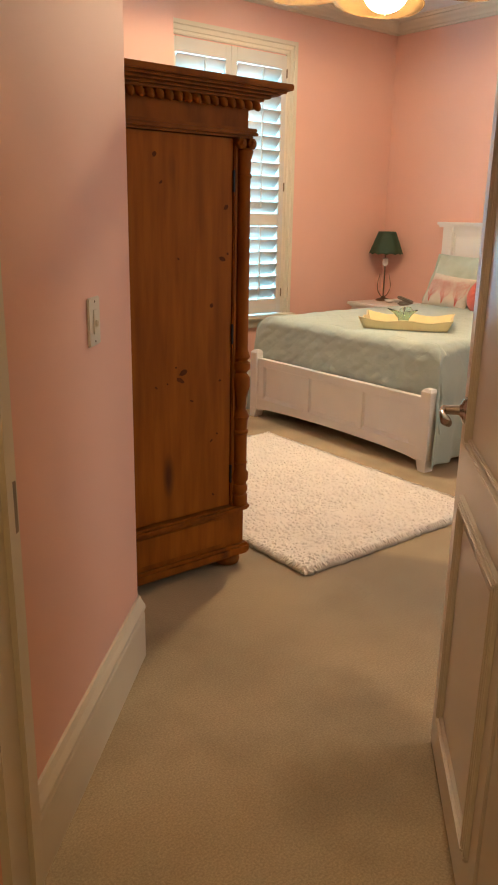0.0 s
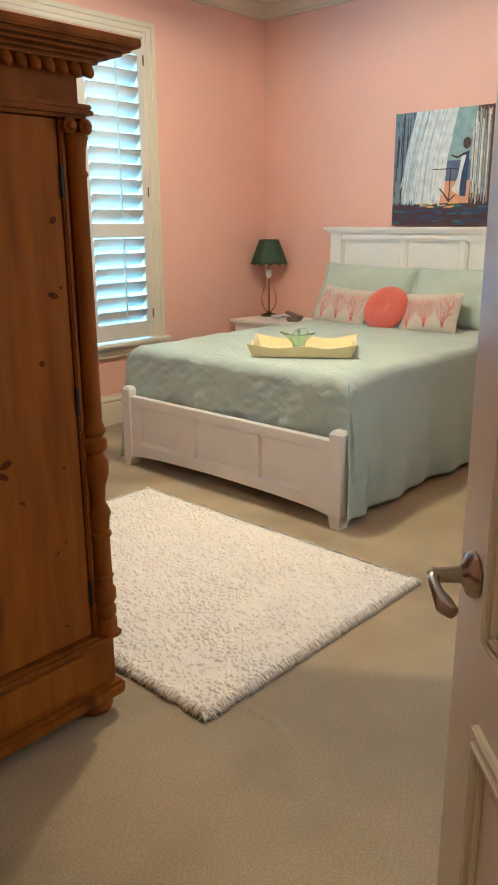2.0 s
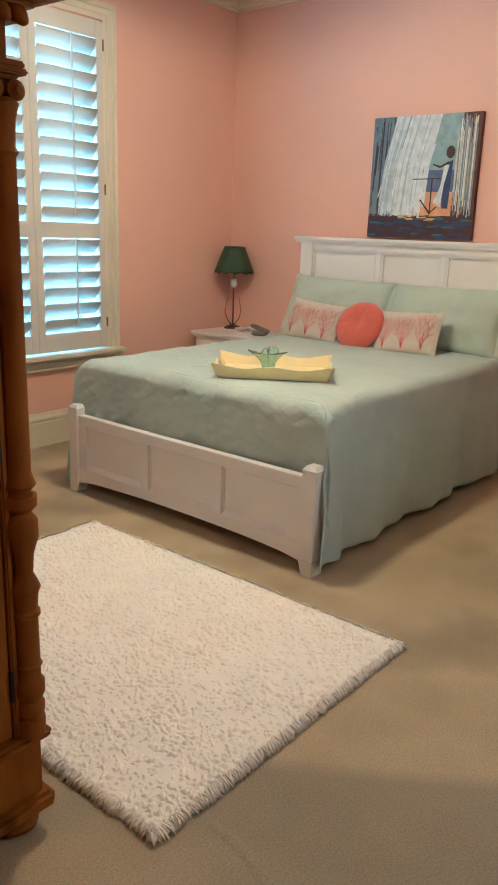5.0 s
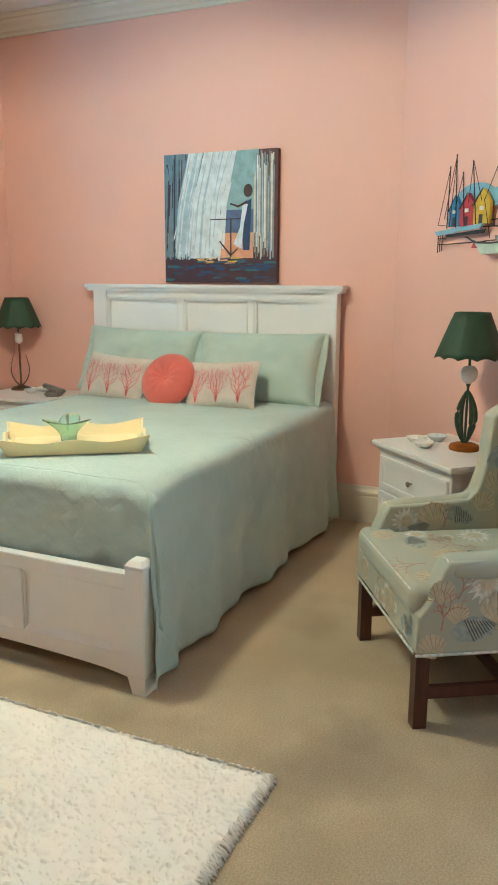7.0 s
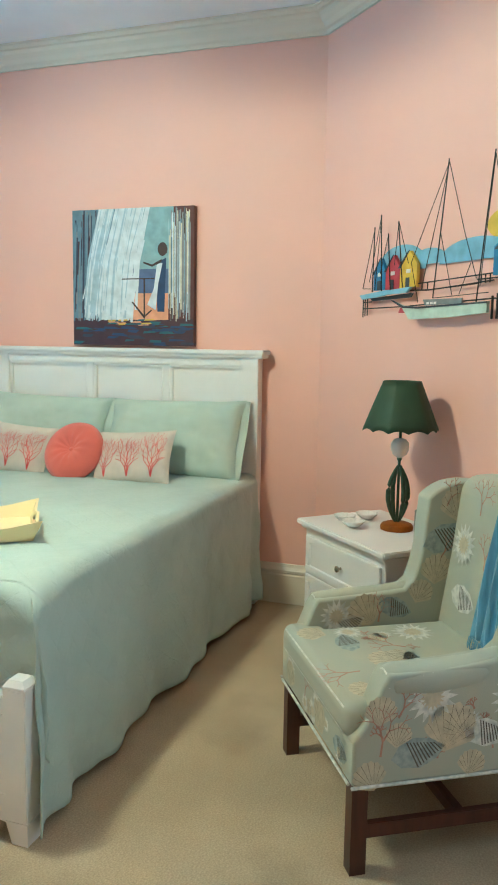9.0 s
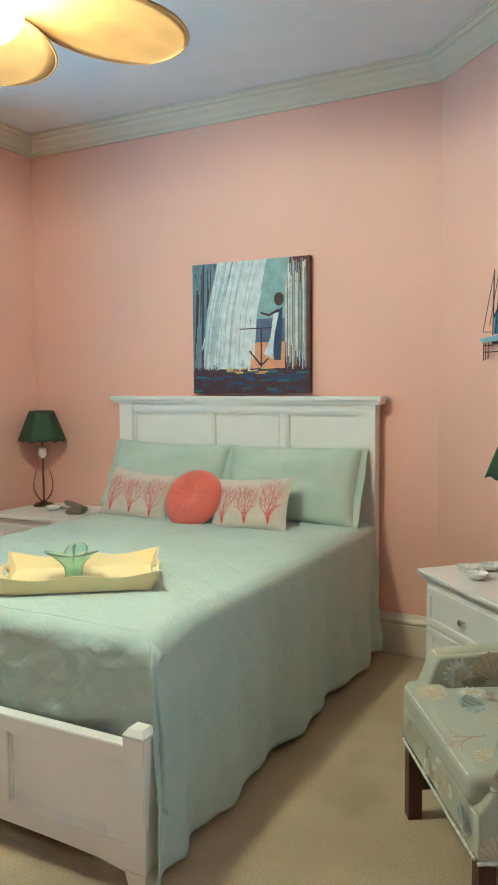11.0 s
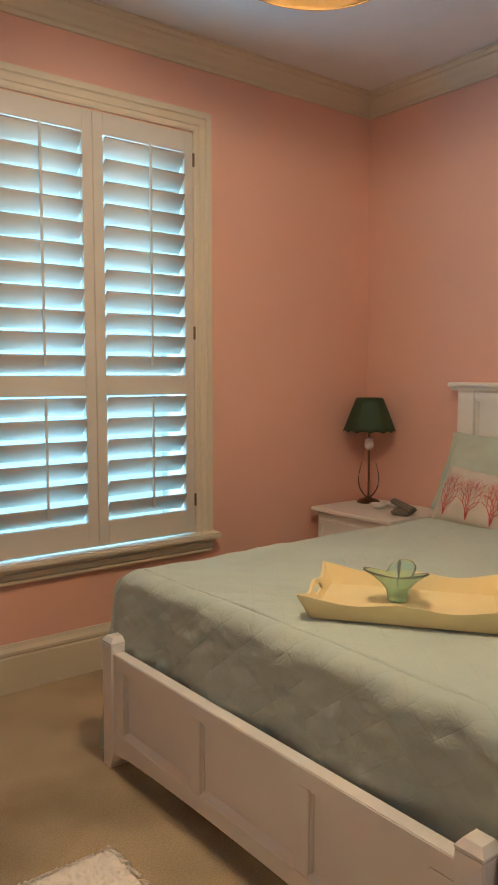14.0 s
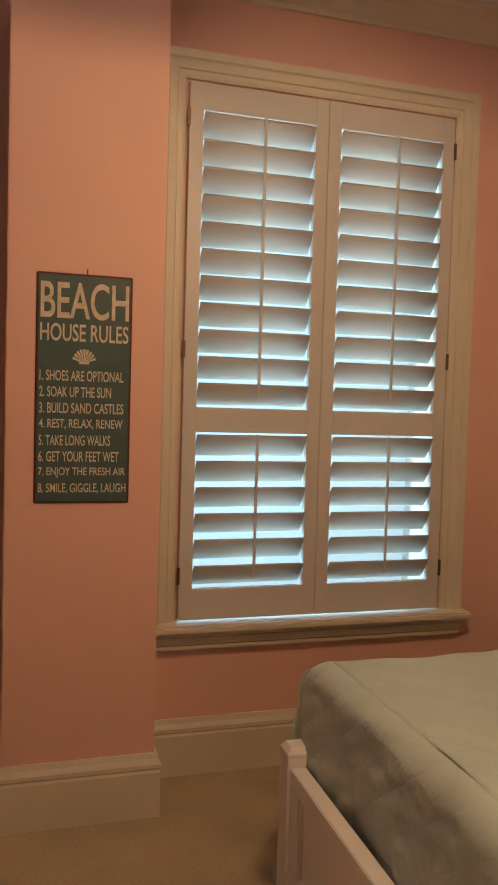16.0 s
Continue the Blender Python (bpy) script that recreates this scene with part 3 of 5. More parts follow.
for _ in range(24):
    kx, kz = krng.choice(boards) + krng.uniform(-0.045, 0.045), krng.uniform(0.34, 1.70)
    kr = 0.0035 + 0.0075 * krng.random() ** 2.2
    sx, rot = krng.uniform(0.8, 2.4), krng.uniform(-50, 50)
    bm = bmesh.new()
    prism(bm, [(kr * sx * math.cos(a) * krng.uniform(0.8, 1.15), kr * math.sin(a) * krng.uniform(0.8, 1.15)) for a in [k * math.pi / 7 for k in range(14)]], 0, 0.0012, pose(kx, AY0 - 0.004, kz, 90, 0, 0) @ pose(0, 0, 0, 0, 0, rot))
    part("knot", bm, KNOT, wdoor)
fz = part("frieze", bx((AX0, AY0 - 0.004, 1.785), (AX1 + 0.006, AY1, 1.87), 0.003), PINE_D, wd)
for d, z0, z1 in ((0.03, 1.775, 1.79), (0.034, 1.764, 1.776), (0.02, 1.755, 1.765)):
    part("moulding", bx((AX0, AY0 - d, z0), (AX1 + d, AY1, z1), 0.004), PINE_D, fz)
cn = part("cornice", bx((AX0 - 0.01, AY0 - 0.125, 1.922), (AX1 + 0.125, AY1, 1.944), 0.004), PINE_D, wd)
for d, z0, z1 in ((0.03, 1.858, 1.886), (0.05, 1.884, 1.897), (0.068, 1.894, 1.906), (0.094, 1.903, 1.915), (0.11, 1.912, 1.926)):
    part("moulding", bx((AX0 - 0.01, AY0 - d, z0), (AX1 + d, AY1, z1), 0.006), PINE_D, cn)
n = 19
for i in range(n):
    x = AX0 + 0.02 + (AX1 + 0.02 - AX0) * i / n
    bm = bmesh.new()
    bmesh.ops.create_uvsphere(bm, u_segments=10, v_segments=6, radius=1, matrix=pose(x + 0.016, AY0 - 0.024, 1.877, -42, 0, 16) @ Matrix.Diagonal((0.0185, 0.017, 0.034, 1)))
    part("gadroon", bm, PINE_D, cn, "", True)
for cx in (AX1 - 0.018, AX0 + 0.045):
    col = bmesh.new()
    prof = [(0.034, 0.285), (0.034, 0.33), (0.026, 0.335), (0.034, 0.35), (0.034, 0.37), (0.026, 0.38), (0.036, 0.40), (0.036, 0.43), (0.028, 0.44), (0.028, 0.47), (0.033, 0.475), (0.028, 0.48), (0.027, 0.60), (0.033, 0.605), (0.033, 0.615), (0.027, 0.62), (0.03, 0.66), (0.036, 0.675), (0.03, 0.69), (0.02, 0.71), (0.024, 0.76), (0.036, 0.80), (0.036, 0.84), (0.022, 0.86),
            (0.036, 0.875), (0.036, 0.90), (0.024, 0.91), (0.036, 0.925), (0.03, 0.94), (0.026, 0.955), (0.024, 1.61), (0.03, 1.62), (0.024, 1.63), (0.026, 1.68), (0.034, 1.71), (0.022, 1.72)]
    lathe(col, prof, 18, pose(cx, AY0 - 0.012, 0))
    c = part("column", col, PINE_D, wd, "turned half column with scrolled capital", True)
    for s in (-1, 1):
        bm = bmesh.new()
        lathe(bm, [(0.02, -0.03), (0.02, 0.0), (0.012, 0.004), (0.008, 0.012)], 14, pose(cx + 0.024 * s, AY0 - 0.03, 1.735, 90, 0, 0))
        part("volute", bm, PINE_D, c, "", True)

# ---- bed ----
BY0, BY1 = 2.854, 4.483
bed = thing("bed", "white painted wooden bed with panelled headboard and footboard", "bed")
for y in (BY0, BY1):
    bm = bmesh.new()
    box(bm, (3.745, y - 0.038, 0.07), (3.82, y + 0.038, 0.485), None, 0.003)
    prism(bm, [(3.745, y - 0.038), (3.82, y - 0.038), (3.82, y + 0.038), (3.745, y + 0.038)], 0.485, 0.492)
    top = bmesh.ops.create_cone(bm, cap_ends=True, segments=4, radius1=0.053, radius2=0.034, depth=0.018, matrix=pose(3.7825, y, 0.501, 0, 0, 45))
    sgn = 1 if y == BY0 else -1
    prism(bm, [(0, 0.0), (0.055, 0.0), (0.076, 0.07), (0.0, 0.07)], 3.745, 3.82, Matrix(((0, 0, 1, 0), (sgn, 0, 0, y - sgn * 0.038), (0, 1, 0, 0), (0, 0, 0, 1))))
    part("foot_post", bm, WHITE, bed)
fb = (BY0 + 0.038, BY1 - 0.038)
bm = bmesh.new()
box(bm, (3.752, fb[0], 0.40), (3.80, fb[1], 0.455), None, 0.003)
part("top_rail", bm, WHITE, bed)
bm = bmesh.new()
W = fb[1] - fb[0]
arc = [(fb[0], 0.15), (fb[1], 0.15)] + [(fb[1] - W * k / 16, 0.06 + 0.035 * math.sin(math.pi * k / 16) ** 0.5) for k in range(17)]
prism(bm, arc, 3.752, 3.80, Matrix(((0, 0, 1, 0), (1, 0, 0, 0), (0, 1, 0, 0), (0, 0, 0, 1))))
part("bottom_rail", bm, WHITE, bed)
part("panel_board", bx((3.768, fb[0], 0.14), (3.792, fb[1], 0.41)), WHITE, bed)
for y0, y1 in ((fb[0], fb[0] + 0.07), (3.365, 3.42), (3.875, 3.93), (fb[1] - 0.07, fb[1])):
    part("stile", bx((3.753, y0, 0.149), (3.799, y1, 0.401), 0.002), WHITE, bed)
for y0, y1 in ((fb[0] + 0.07, 3.365), (3.42, 3.875), (3.93, fb[1] - 0.07)):
    bm = bmesh.new()
    wedge = [(3.7535, 0.1495), (3.7685, 0.1495), (3.7685, 0.176)]
    prism(bm, wedge, y0, y1, Matrix(((1, 0, 0, 0), (0, 0, 1, 0), (0, 1, 0, 0), (0, 0, 0, 1))))
    for lo, hi in (((y0, 0.15), (y1, 0.158)), ((y0, 0.39), (y1, 0.40)), ((y0, 0.163), (y0 + 0.01, 0.39)), ((y1 - 0.01, 0.163), (y1, 0.39))):
        box(bm, (3.759, lo[0], lo[1]), (3.77, hi[0], hi[1]), None, 0.003)
    part("panel_bead", bm, WHITE, bed)
# headboard
hb = part("headboard", bx((6.055, 2.87, 0.3), (6.085, 4.60, 1.38)), WHITE, bed)
HX = 6.03
bm = bmesh.new()
box(bm, (5.985, 2.825, 1.43), (6.118, 4.655, 1.455), None, 0.005)
box(bm, (6.0, 2.835, 1.41), (6.118, 4.645, 1.432), None, 0.006)
part("cap", bm, WHITE, hb)
for y0, y1 in ((2.865, 2.96), (4.50, 4.605)):
    part("stile", bx((HX - 0.012, y0, 0.0), (6.1, y1, 1.411), 0.003), WHITE, hb)
part("rail", bx((HX - 0.004, 2.96, 1.365), (6.08, 4.50, 1.411), 0.002), WHITE, hb)
for y in (3.43, 3.93):
    part("stile", bx((HX, y - 0.022, 0.5), (6.08, y + 0.022, 1.366), 0.003), WHITE, hb)
for y0, y1 in ((2.96, 3.408), (3.452, 3.908), (3.952, 4.5)):
    bm = bmesh.new()
    box(bm, (HX + 0.004, y0, 1.35), (HX + 0.03, y1, 1.366), None, 0.004)
    box(bm, (HX + 0.004, y0, 0.6), (HX + 0.03, y0 + 0.014, 1.35), None, 0.004)
    box(bm, (HX + 0.004, y1 - 0.014, 0.6), (HX + 0.03, y1, 1.35), None, 0.004)
    part("panel_bead", bm, WHITE, hb)
for y0, y1 in ((2.90, 2.93), (4.41, 4.44)):
    part("side_rail", bx((3.82, y0, 0.20), (6.03, y1, 0.36)), WHITE, bed)
part("box_spring", bx((3.90, 2.94, 0.25), (6.02, 4.40, 0.48), 0.02), LINEN, bed)
bm = bmesh.new()
for x in (4.15, 4.8, 5.5):
    box(bm, (x, 2.92, 0.215), (x + 0.04, 4.42, 0.25))
    for y in (3.1, 3.67, 4.25):
        box(bm, (x, y - 0.02, 0.0), (x + 0.035, y + 0.02, 0.215))
box(bm, (4.0, 3.2, 0.10), (5.8, 3.24, 0.14))
part("metal_frame", bm, BLACK, bed, "black steel bed frame underneath")
part("mattress", bx((3.92, 2.94, 0.48), (6.02, 4.40, 0.71), 0.05), LINEN, bed)

# ---- bedspread: one cloth over the mattress, tucked behind the footboard ----
TOPZ = 0.765
yc, hw = 3.67, 0.81


def edge(a, flat, r, drop):
    """Distance along a cloth that runs flat, turns over an edge of radius r and hangs: (out, down)."""
    if a <= flat:
        return a, 0.0
    b = a - flat
    if b < r * math.pi / 2:
        th = b / r
        return flat + r * math.sin(th), r * (1 - math.cos(th))
    return flat + r, r + min(b - r * math.pi / 2, drop)


def crumple(x, y, z):
    return 0.007 * noise.noise((x * 5, y * 5, z * 5)) + 0.004 * noise.noise((x * 13 + 4, y * 13, z * 13))


bm = bmesh.new()
uvl = bm.loops.layers.uv.new("UVMap")
R = 0.06
SIDE = 0.65
SL = hw - R + R * math.pi / 2 + SIDE
FL = 2.148


def top_side(i, j):
    s = i * FL
    t = (2 * j - 1) * SL
    x = 6.02 - s
    o, d = edge(abs(t), hw - R, R, SIDE)
    sg = 1 if t > 0 else -1
    hang = max(0.0, d - R) / SIDE
    crown_z = -0.018 * (abs(t) / SL) ** 2
    low = 0.64 - 0.025 * math.sin(x * 3.1) ** 2 if sg < 0 else 0.64
    z = TOPZ + crown_z - d * (1.0 if d <= R else 1.0)
    wave = hang * (0.018 * math.sin(x * 9.0 + 0.6) + 0.012 * math.sin(x * 21.0))
    front = max(0.0, (s - 1.70) / (FL - 1.70))
    wave += hang ** 0.6 * front ** 1.5 * (0.024 * math.sin(x * 46.0) * hang + 0.03) + 0.035 * front ** 3 * min(1.0, d / R)
    headf = max(0.0, 1 - s / 0.28)
    wave += hang * headf * 0.03 * math.sin(x * 40)
    y = yc + sg * (o + 0.025 * hang + wave)
    z = max(z, 0.012 + 0.03 * (1 - front) * (0.5 + 0.5 * math.sin(x * 2.3)))
    c = crumple(x, y, z)
    if d > R:
        y += sg * c * 1.4
    else:
        z += c
    return (x - front ** 3 * (0.064 * min(1.0, d / R) + 0.06 * hang), y, z)


grid(bm, top_side, 130, 150)
bm2 = bmesh.new()
uvl2 = bm2.loops.layers.uv.new("UVMap")


def front_drop(i, j):
    t = (2 * j - 1) * (hw - R + R * math.pi / 2)
    ot, dt = edge(abs(t), hw - R, R, 0)
    a = i * 0.50
    b = min(a / 0.06, math.pi / 2)
    d = 0.06 * (1 - math.cos(b)) + max(0, a - 0.06 * math.pi / 2)
    o = 0.06 * math.sin(b)
    y = yc + (ot if t > 0 else -ot)
    droop = dt
    z = TOPZ - 0.018 * (abs(t) / SL) ** 2 - d - droop
    x = 3.872 - o + 0.035 * max(0, d - 0.06) + 0.012 * math.sin(y * 11) * i
    sd_ = dt / R
    y += (1 if t > 0 else -1) * sd_ * (0.036 + 0.045 * min(1.0, d / 0.5) ** 0.6)
    c = crumple(x, y, z)
    fold = 0.010 * noise.noise((y * 8, z * 22 + y * 9, 2.0)) + 0.006 * noise.noise((y * 21, z * 34 - y * 12, 5.0))
    return (x - c * 1.8 - fold * min(1.0, d / 0.08), y, z + (c if d < 0.03 else 0))


grid(bm2, front_drop, 40, 120)
for f, lay in [(f, uvl) for f in bm.faces] + [(f, uvl2) for f in bm2.faces]:
    f.normal_update()
    nrm = f.normal
    for l in f.loops:
        p = l.vert.co
        if abs(nrm.z) > 0.6:
            l[lay].uv = (p.x, p.y)
        elif abs(nrm.x) > abs(nrm.y):
            l[lay].uv = (3.86 - (TOPZ - p.z), p.y)
        else:
            l[lay].uv = (p.x, p.y + (p.z if p.y < yc else -p.z))
spread = thing("bedspread", "seafoam green quilted bedspread draped over the bed", "bedspread")
for nm, b_ in (("cover", bm), ("foot_drop", bm2)):
    sd = part(nm, b_, SPREAD, spread, "", True).modifiers.new("thick", "SOLIDIFY")
    sd.thickness, sd.offset = 0.006, 0.0

# ---- pillows ----


def puff(u, v, w, h, d, side, sq=3.0):
    k = (max(0.0, 1 - abs(u) ** sq) * max(0.0, 1 - abs(v) ** sq)) ** 0.55
    cu = 1 - 0.05 * (1 - abs(v)) ** 1 * 0 - 0.06 * (1 - v * v) * abs(u) ** 4
    cv = 1 - 0.07 * (1 - u * u) * abs(v) ** 4
    return Vector((u * w / 2 * cu, side * d / 2 * k, v * h / 2 * cv))


def pillow_mesh(w, h, d, seed, n=28, wr=0.006):
    bm = bmesh.new()
    for side in (-1, 1):
        def f(i, j):
            p = puff(2 * i - 1, 2 * j - 1, w, h, d, side)
            k = noise.noise((p.x * 9 + seed, p.z * 9, side * 3.0)) * wr + noise.noise((p.x * 22 + seed, p.z * 22, side)) * wr * 0.4
            edge_f = 1 - max(abs(2 * i - 1), abs(2 * j - 1)) ** 6
            p.y += k * edge_f
            return p
        grid(bm, f, n, int(n * 0.75))
    bmesh.ops.remove_doubles(bm, verts=bm.verts[:], dist=0.0008)
    return bm


def sham(y, seed, tilt, roll, label):
    p = thing("pillow_sham", label, "pillow", pose(5.90, y, 0.955, tilt, roll, -90), "pillows on the bed")
    bm = pillow_mesh(0.83, 0.47, 0.21, seed, 44, 0.016)
    part("cushion", bm, SHAM, p, "", True)
    for a0, a1 in (((-0.435, -0.24), (-0.36, 0.245)), ((0.36, -0.24), (0.435, 0.245))):
        def f(i, j, a0=a0, a1=a1):
            x, z = a0[0] + (a1[0] - a0[0]) * i, a0[1] + (a1[1] - a0[1]) * j
            return (x, 0.03 * noise.noise((x * 7 + seed, 0, z * 6)) + 0.006, z * (1 - 0.08 * abs(math.sin(z * 9))))
        bm = bmesh.new()
        grid(bm, f, 16, 16)
        fl = part("flange", bm, SHAM, p, "", True)
        fl.modifiers.new("thick", "SOLIDIFY").thickness = 0.005


sham(4.17, 1.0, -24, 1, "seafoam green linen sham leaning on the headboard")
sham(3.33, 7.0, -24, -1, "seafoam green linen sham with flanged edge on the headboard")


def coral_branches(rng, w, h, d, cx):
    """A printed sea fan: ribbons that lie on the pillow's bulge."""
    bm = bmesh.new()

    def ribbon(u0, v0, u1, v1, t0, t1):
        du, dv = u1 - u0, v1 - v0
        L = math.hypot(du * w, dv * h) or 1e-6
        nu, nv = -dv * h / L / w, du * w / L / h
        q = []
        for uu, vv, t in ((u0, v0, t0), (u1, v1, t1)):
            for sg in (-1, 1):
                a, b = max(-0.97, min(0.97, uu + sg * nu * t)), max(-0.97, min(0.97, vv + sg * nv * t))
                p = puff(a, b, w, h, d, 1)
                p.y += 0.0065
                q.append(bm.verts.new(p))
        bm.faces.new((q[0], q[1], q[3], q[2]))

    def grow(u, v, ang, ln, t, depth):
        if depth == 0:
            return
        u1, v1 = u + math.cos(ang) * ln / w * 2, v + math.sin(ang) * ln / h * 2
        if abs(v1) > 0.84 or abs(u1 - cx) > 0.32 or abs(u1) > 0.95:
            return
        ribbon(u, v, u1, v1, t, t * 0.75)
        for da in (-0.5, 0.46) if depth > 1 else (0.0,):
            grow(u1, v1, ang + da * rng.uniform(0.7, 1.3), ln * rng.uniform(0.78, 1.0), t * 0.72, depth - 1)

    for da in (-0.2, 0.02, 0.22):
        grow(cx, -0.82, math.pi / 2 + da, 0.05, 0.0065, 6)
    return bm


def lumbar(y, seed, x, roll):
    w, h, d = 0.46, 0.305, 0.12
    p = thing("lumbar_pillow", "small natural linen pillow with red coral print", "pillow", pose(x, y, TOPZ + 0.115, -28, roll, -90) @ pose(0, 0, 0, 0, 0, 180), "pillows on the bed")
    part("cushion", pillow_mesh(w, h, d, seed, 28, 0.006), LINEN, p, "", True)
    rng = random.Random(int(seed))
    for cx in (-0.6, 0.0, 0.6):
        part("coral_print", coral_branches(rng, w, h, d, cx), CORALINK, p, "red branching coral print")


lumbar(4.18, 3, 5.63, 4)
lumbar(3.42, 5, 5.60, -4)
rp = thing("round_pillow", "round coral red pillow with a buttoned middle", "pillow", pose(5.57, 3.765, TOPZ + 0.13, -32, 0, -90) @ pose(0, 0, 0, 0, 0, 180), "pillows on the bed")
bm = bmesh.new()
prof = []
for i in range(25):
    a = math.pi * i / 24
    r = 0.172 * math.sin(a) ** 0.55
    z = 0.062 * math.cos(a)
    dim = 0.035 * math.exp(-(r / 0.035) ** 2)
    prof.append((max(r, 0.001), (z - dim) if z > 0 else (z + dim)))
lathe(bm, prof, 48, pose(0, 0, 0, 90, 0, 0))
for v in bm.verts:
    r = math.hypot(v.co.x, v.co.z)
    a = math.atan2(v.co.z, v.co.x)
    v.co.y *= 1 + 0.05 * math.sin(a * 12) * math.exp(-((r - 0.07) / 0.05) ** 2)
part("cushion", bm, CORAL, rp, "", True)
bm = bmesh.new()
tube(bm, [(0.169 * math.cos(a), 0, 0.169 * math.sin(a)) for a in [2 * math.pi * k / 48 for k in range(49)]], 0.006, 6)
part("piping", bm, CORAL, rp, "", True)
bm = bmesh.new()
lathe(bm, [(0.016, 0), (0.016, 0.004), (0.01, 0.01), (0.002, 0.012)], 16, pose(0, 0.026, 0, -90, 0, 0))
part("button", bm, CORAL, rp, "", True)

# ---- tray with glass vase ----
tc0 = (4.27, 3.475, TOPZ + 0.004)
TA = math.degrees(math.atan2(3.187 - 3.629, 4.304 - 3.987))
tray = thing("serving_tray", "cream yellow wooden tray with scalloped sides and cut handles", "tray", pose(*tc0, 0, 0, TA))
TWX, TWY = 0.545, 0.36
part("base", bx((-TWX / 2, -TWY / 2, 0), (TWX / 2, TWY / 2, 0.012), 0.003), YELLOW, tray)


def tray_side(L, hole):
    """A flared side board with a wavy top; for the ends a cut handle."""
    bm = bmesh.new()
    n = 24
    rows = []
    for i in range(n + 1):
        s = -1 + 2 * i / n
        top = 0.060 + 0.010 * math.cos(s * math.pi * 2) * 0.7 + 0.012 * abs(s) ** 3
        fl = 0.45
        rows.append([bm.verts.new((s * (L / 2 + zz * fl), (-zz * fl) + th, zz)) for zz, th in ((0.002, 0), (0.03, 0), (0.052, 0), (top, 0), (top, 0.009), (0.052, 0.009), (0.03, 0.009), (0.002, 0.009))])
    for i in range(n):
        a, b = rows[i], rows[i + 1]
        s = -1 + 2 * (i + 0.5) / n
        for j in range(8):
            k = (j + 1) % 8
            if hole and abs(s) < 0.28 and j in (1, 5):
                continue
            bm.faces.new((a[j], b[j], b[k], a[k]))
        if hole and (abs(s) < 0.28):
            bm.faces.new((a[1], b[1], b[6], a[6]))
            bm.faces.new((a[2], a[5], b[5], b[2]))
    bm.faces.new(rows[0])
    bm.faces.new(rows[-1][::-1])
    return bm


for ang, L, off, hole in ((0, TWX, TWY / 2, False), (180, TWX, TWY / 2, False), (90, TWY, TWX / 2, True), (-90, TWY, TWX / 2, True)):
    bm = tray_side(L, hole)
    bmesh.ops.transform(bm, matrix=pose(0, 0, 0, 0, 0, ang) @ pose(0, -off, 0), verts=bm.verts[:])
    part("side", bm, YELLOW, tray, "", True)
bm = bmesh.new()
prof = []
seg = 40


def vase_pt(i, j):
    a = 2 * math.pi * j
    z = 0.085 * i
    r = 0.028 + 0.012 * i + 0.075 * max(0, i - 0.4) ** 1.6 * (1.25 + math.cos(3 * a + 0.6))
    z += 0.022 * max(0, i - 0.5) * (1 + math.cos(3 * a + 0.6))
    return (r * math.cos(a), r * math.sin(a), z)


grid(bm, vase_pt, 20, seg)
bmesh.ops.contextual_create(bm, geom=[v for v in bm.verts if v.co.z < 0.001])
va = solo("glass_vase", bm, AQUA, "pale aqua ruffled glass vase on the tray", "vase", smooth=True, m=pose(4.28, 3.52, TOPZ + 0.018, 0, 0, 40))
va.modifiers.new("thick", "SOLIDIFY").thickness = 0.005

# ---- nightstands ----


def nightstand(m, w, d, h, label):
    """Front faces local -y, the origin at the middle of the floor."""
    ns = thing("nightstand", label, "nightstand", m, "nightstands by the bed")
    part("top", bx((-w / 2, -d / 2, h - 0.025), (w / 2, d / 2, h), 0.005), WHITE, ns)
    bm = bmesh.new()
    box(bm, (-w / 2 + 0.015, -d / 2 + 0.015, h - 0.042), (w / 2 - 0.015, d / 2, h - 0.024), None, 0.006)
    box(bm, (-w / 2 + 0.03, -d / 2 + 0.035, 0.07), (w / 2 - 0.03, d / 2 - 0.01, h - 0.04), None, 0.003)
    box(bm, (-w / 2 + 0.02, -d / 2 + 0.025, 0.0), (w / 2 - 0.02, d / 2 - 0.01, 0.085), None, 0.006)
    part("body", bm, WHITE, ns)
    dz = (h - 0.055 - 0.10) / 3
    for k in range(3):
        z0 = 0.10 + k * dz
        dr = bmesh.new()
        x0, x1, z1 = -w / 2 + 0.05, w / 2 - 0.05, z0 + dz - 0.016
        y = -d / 2 + 0.035
        for lo, hi in (((x0, z0), (x1, z0 + 0.03)), ((x0, z1 - 0.03), (x1, z1)), ((x0, z0 + 0.03), (x0 + 0.035, z1 - 0.03)), ((x1 - 0.035, z0 + 0.03), (x1, z1 - 0.03))):
            box(dr, (lo[0], y - 0.014, lo[1]), (hi[0], y - 0.001, hi[1]), None, 0.003)
        box(dr, (x0 + 0.035, y - 0.006, z0 + 0.03), (x1 - 0.035, y - 0.001, z1 - 0.03))
        drw = part("drawer", dr, WHITE, ns)
        kb = bmesh.new()
        lathe(kb, [(0.006, 0), (0.006, 0.012), (0.014, 0.018), (0.014, 0.024), (0.005, 0.03)], 14, pose(0, y - 0.006, (z0 + z1) / 2, 90, 0, 0))
        part("knob", kb, PEWTER, drw, "pewter knob", True)
    return ns


NH = 0.70
cu, cv = (4.81 + 5.48) / 2, (-2.035 - 2.505) / 2
nightstand(pose(*uv(cu, cv), 0, 0, 0, -135), 0.67, 0.47, NH, "white three-drawer nightstand on the diagonal wall")
nightstand(pose(5.835, 5.01, 0, 0, 0, -90), 0.64, 0.53, NH, "white nightstand in the corner beside the bed")


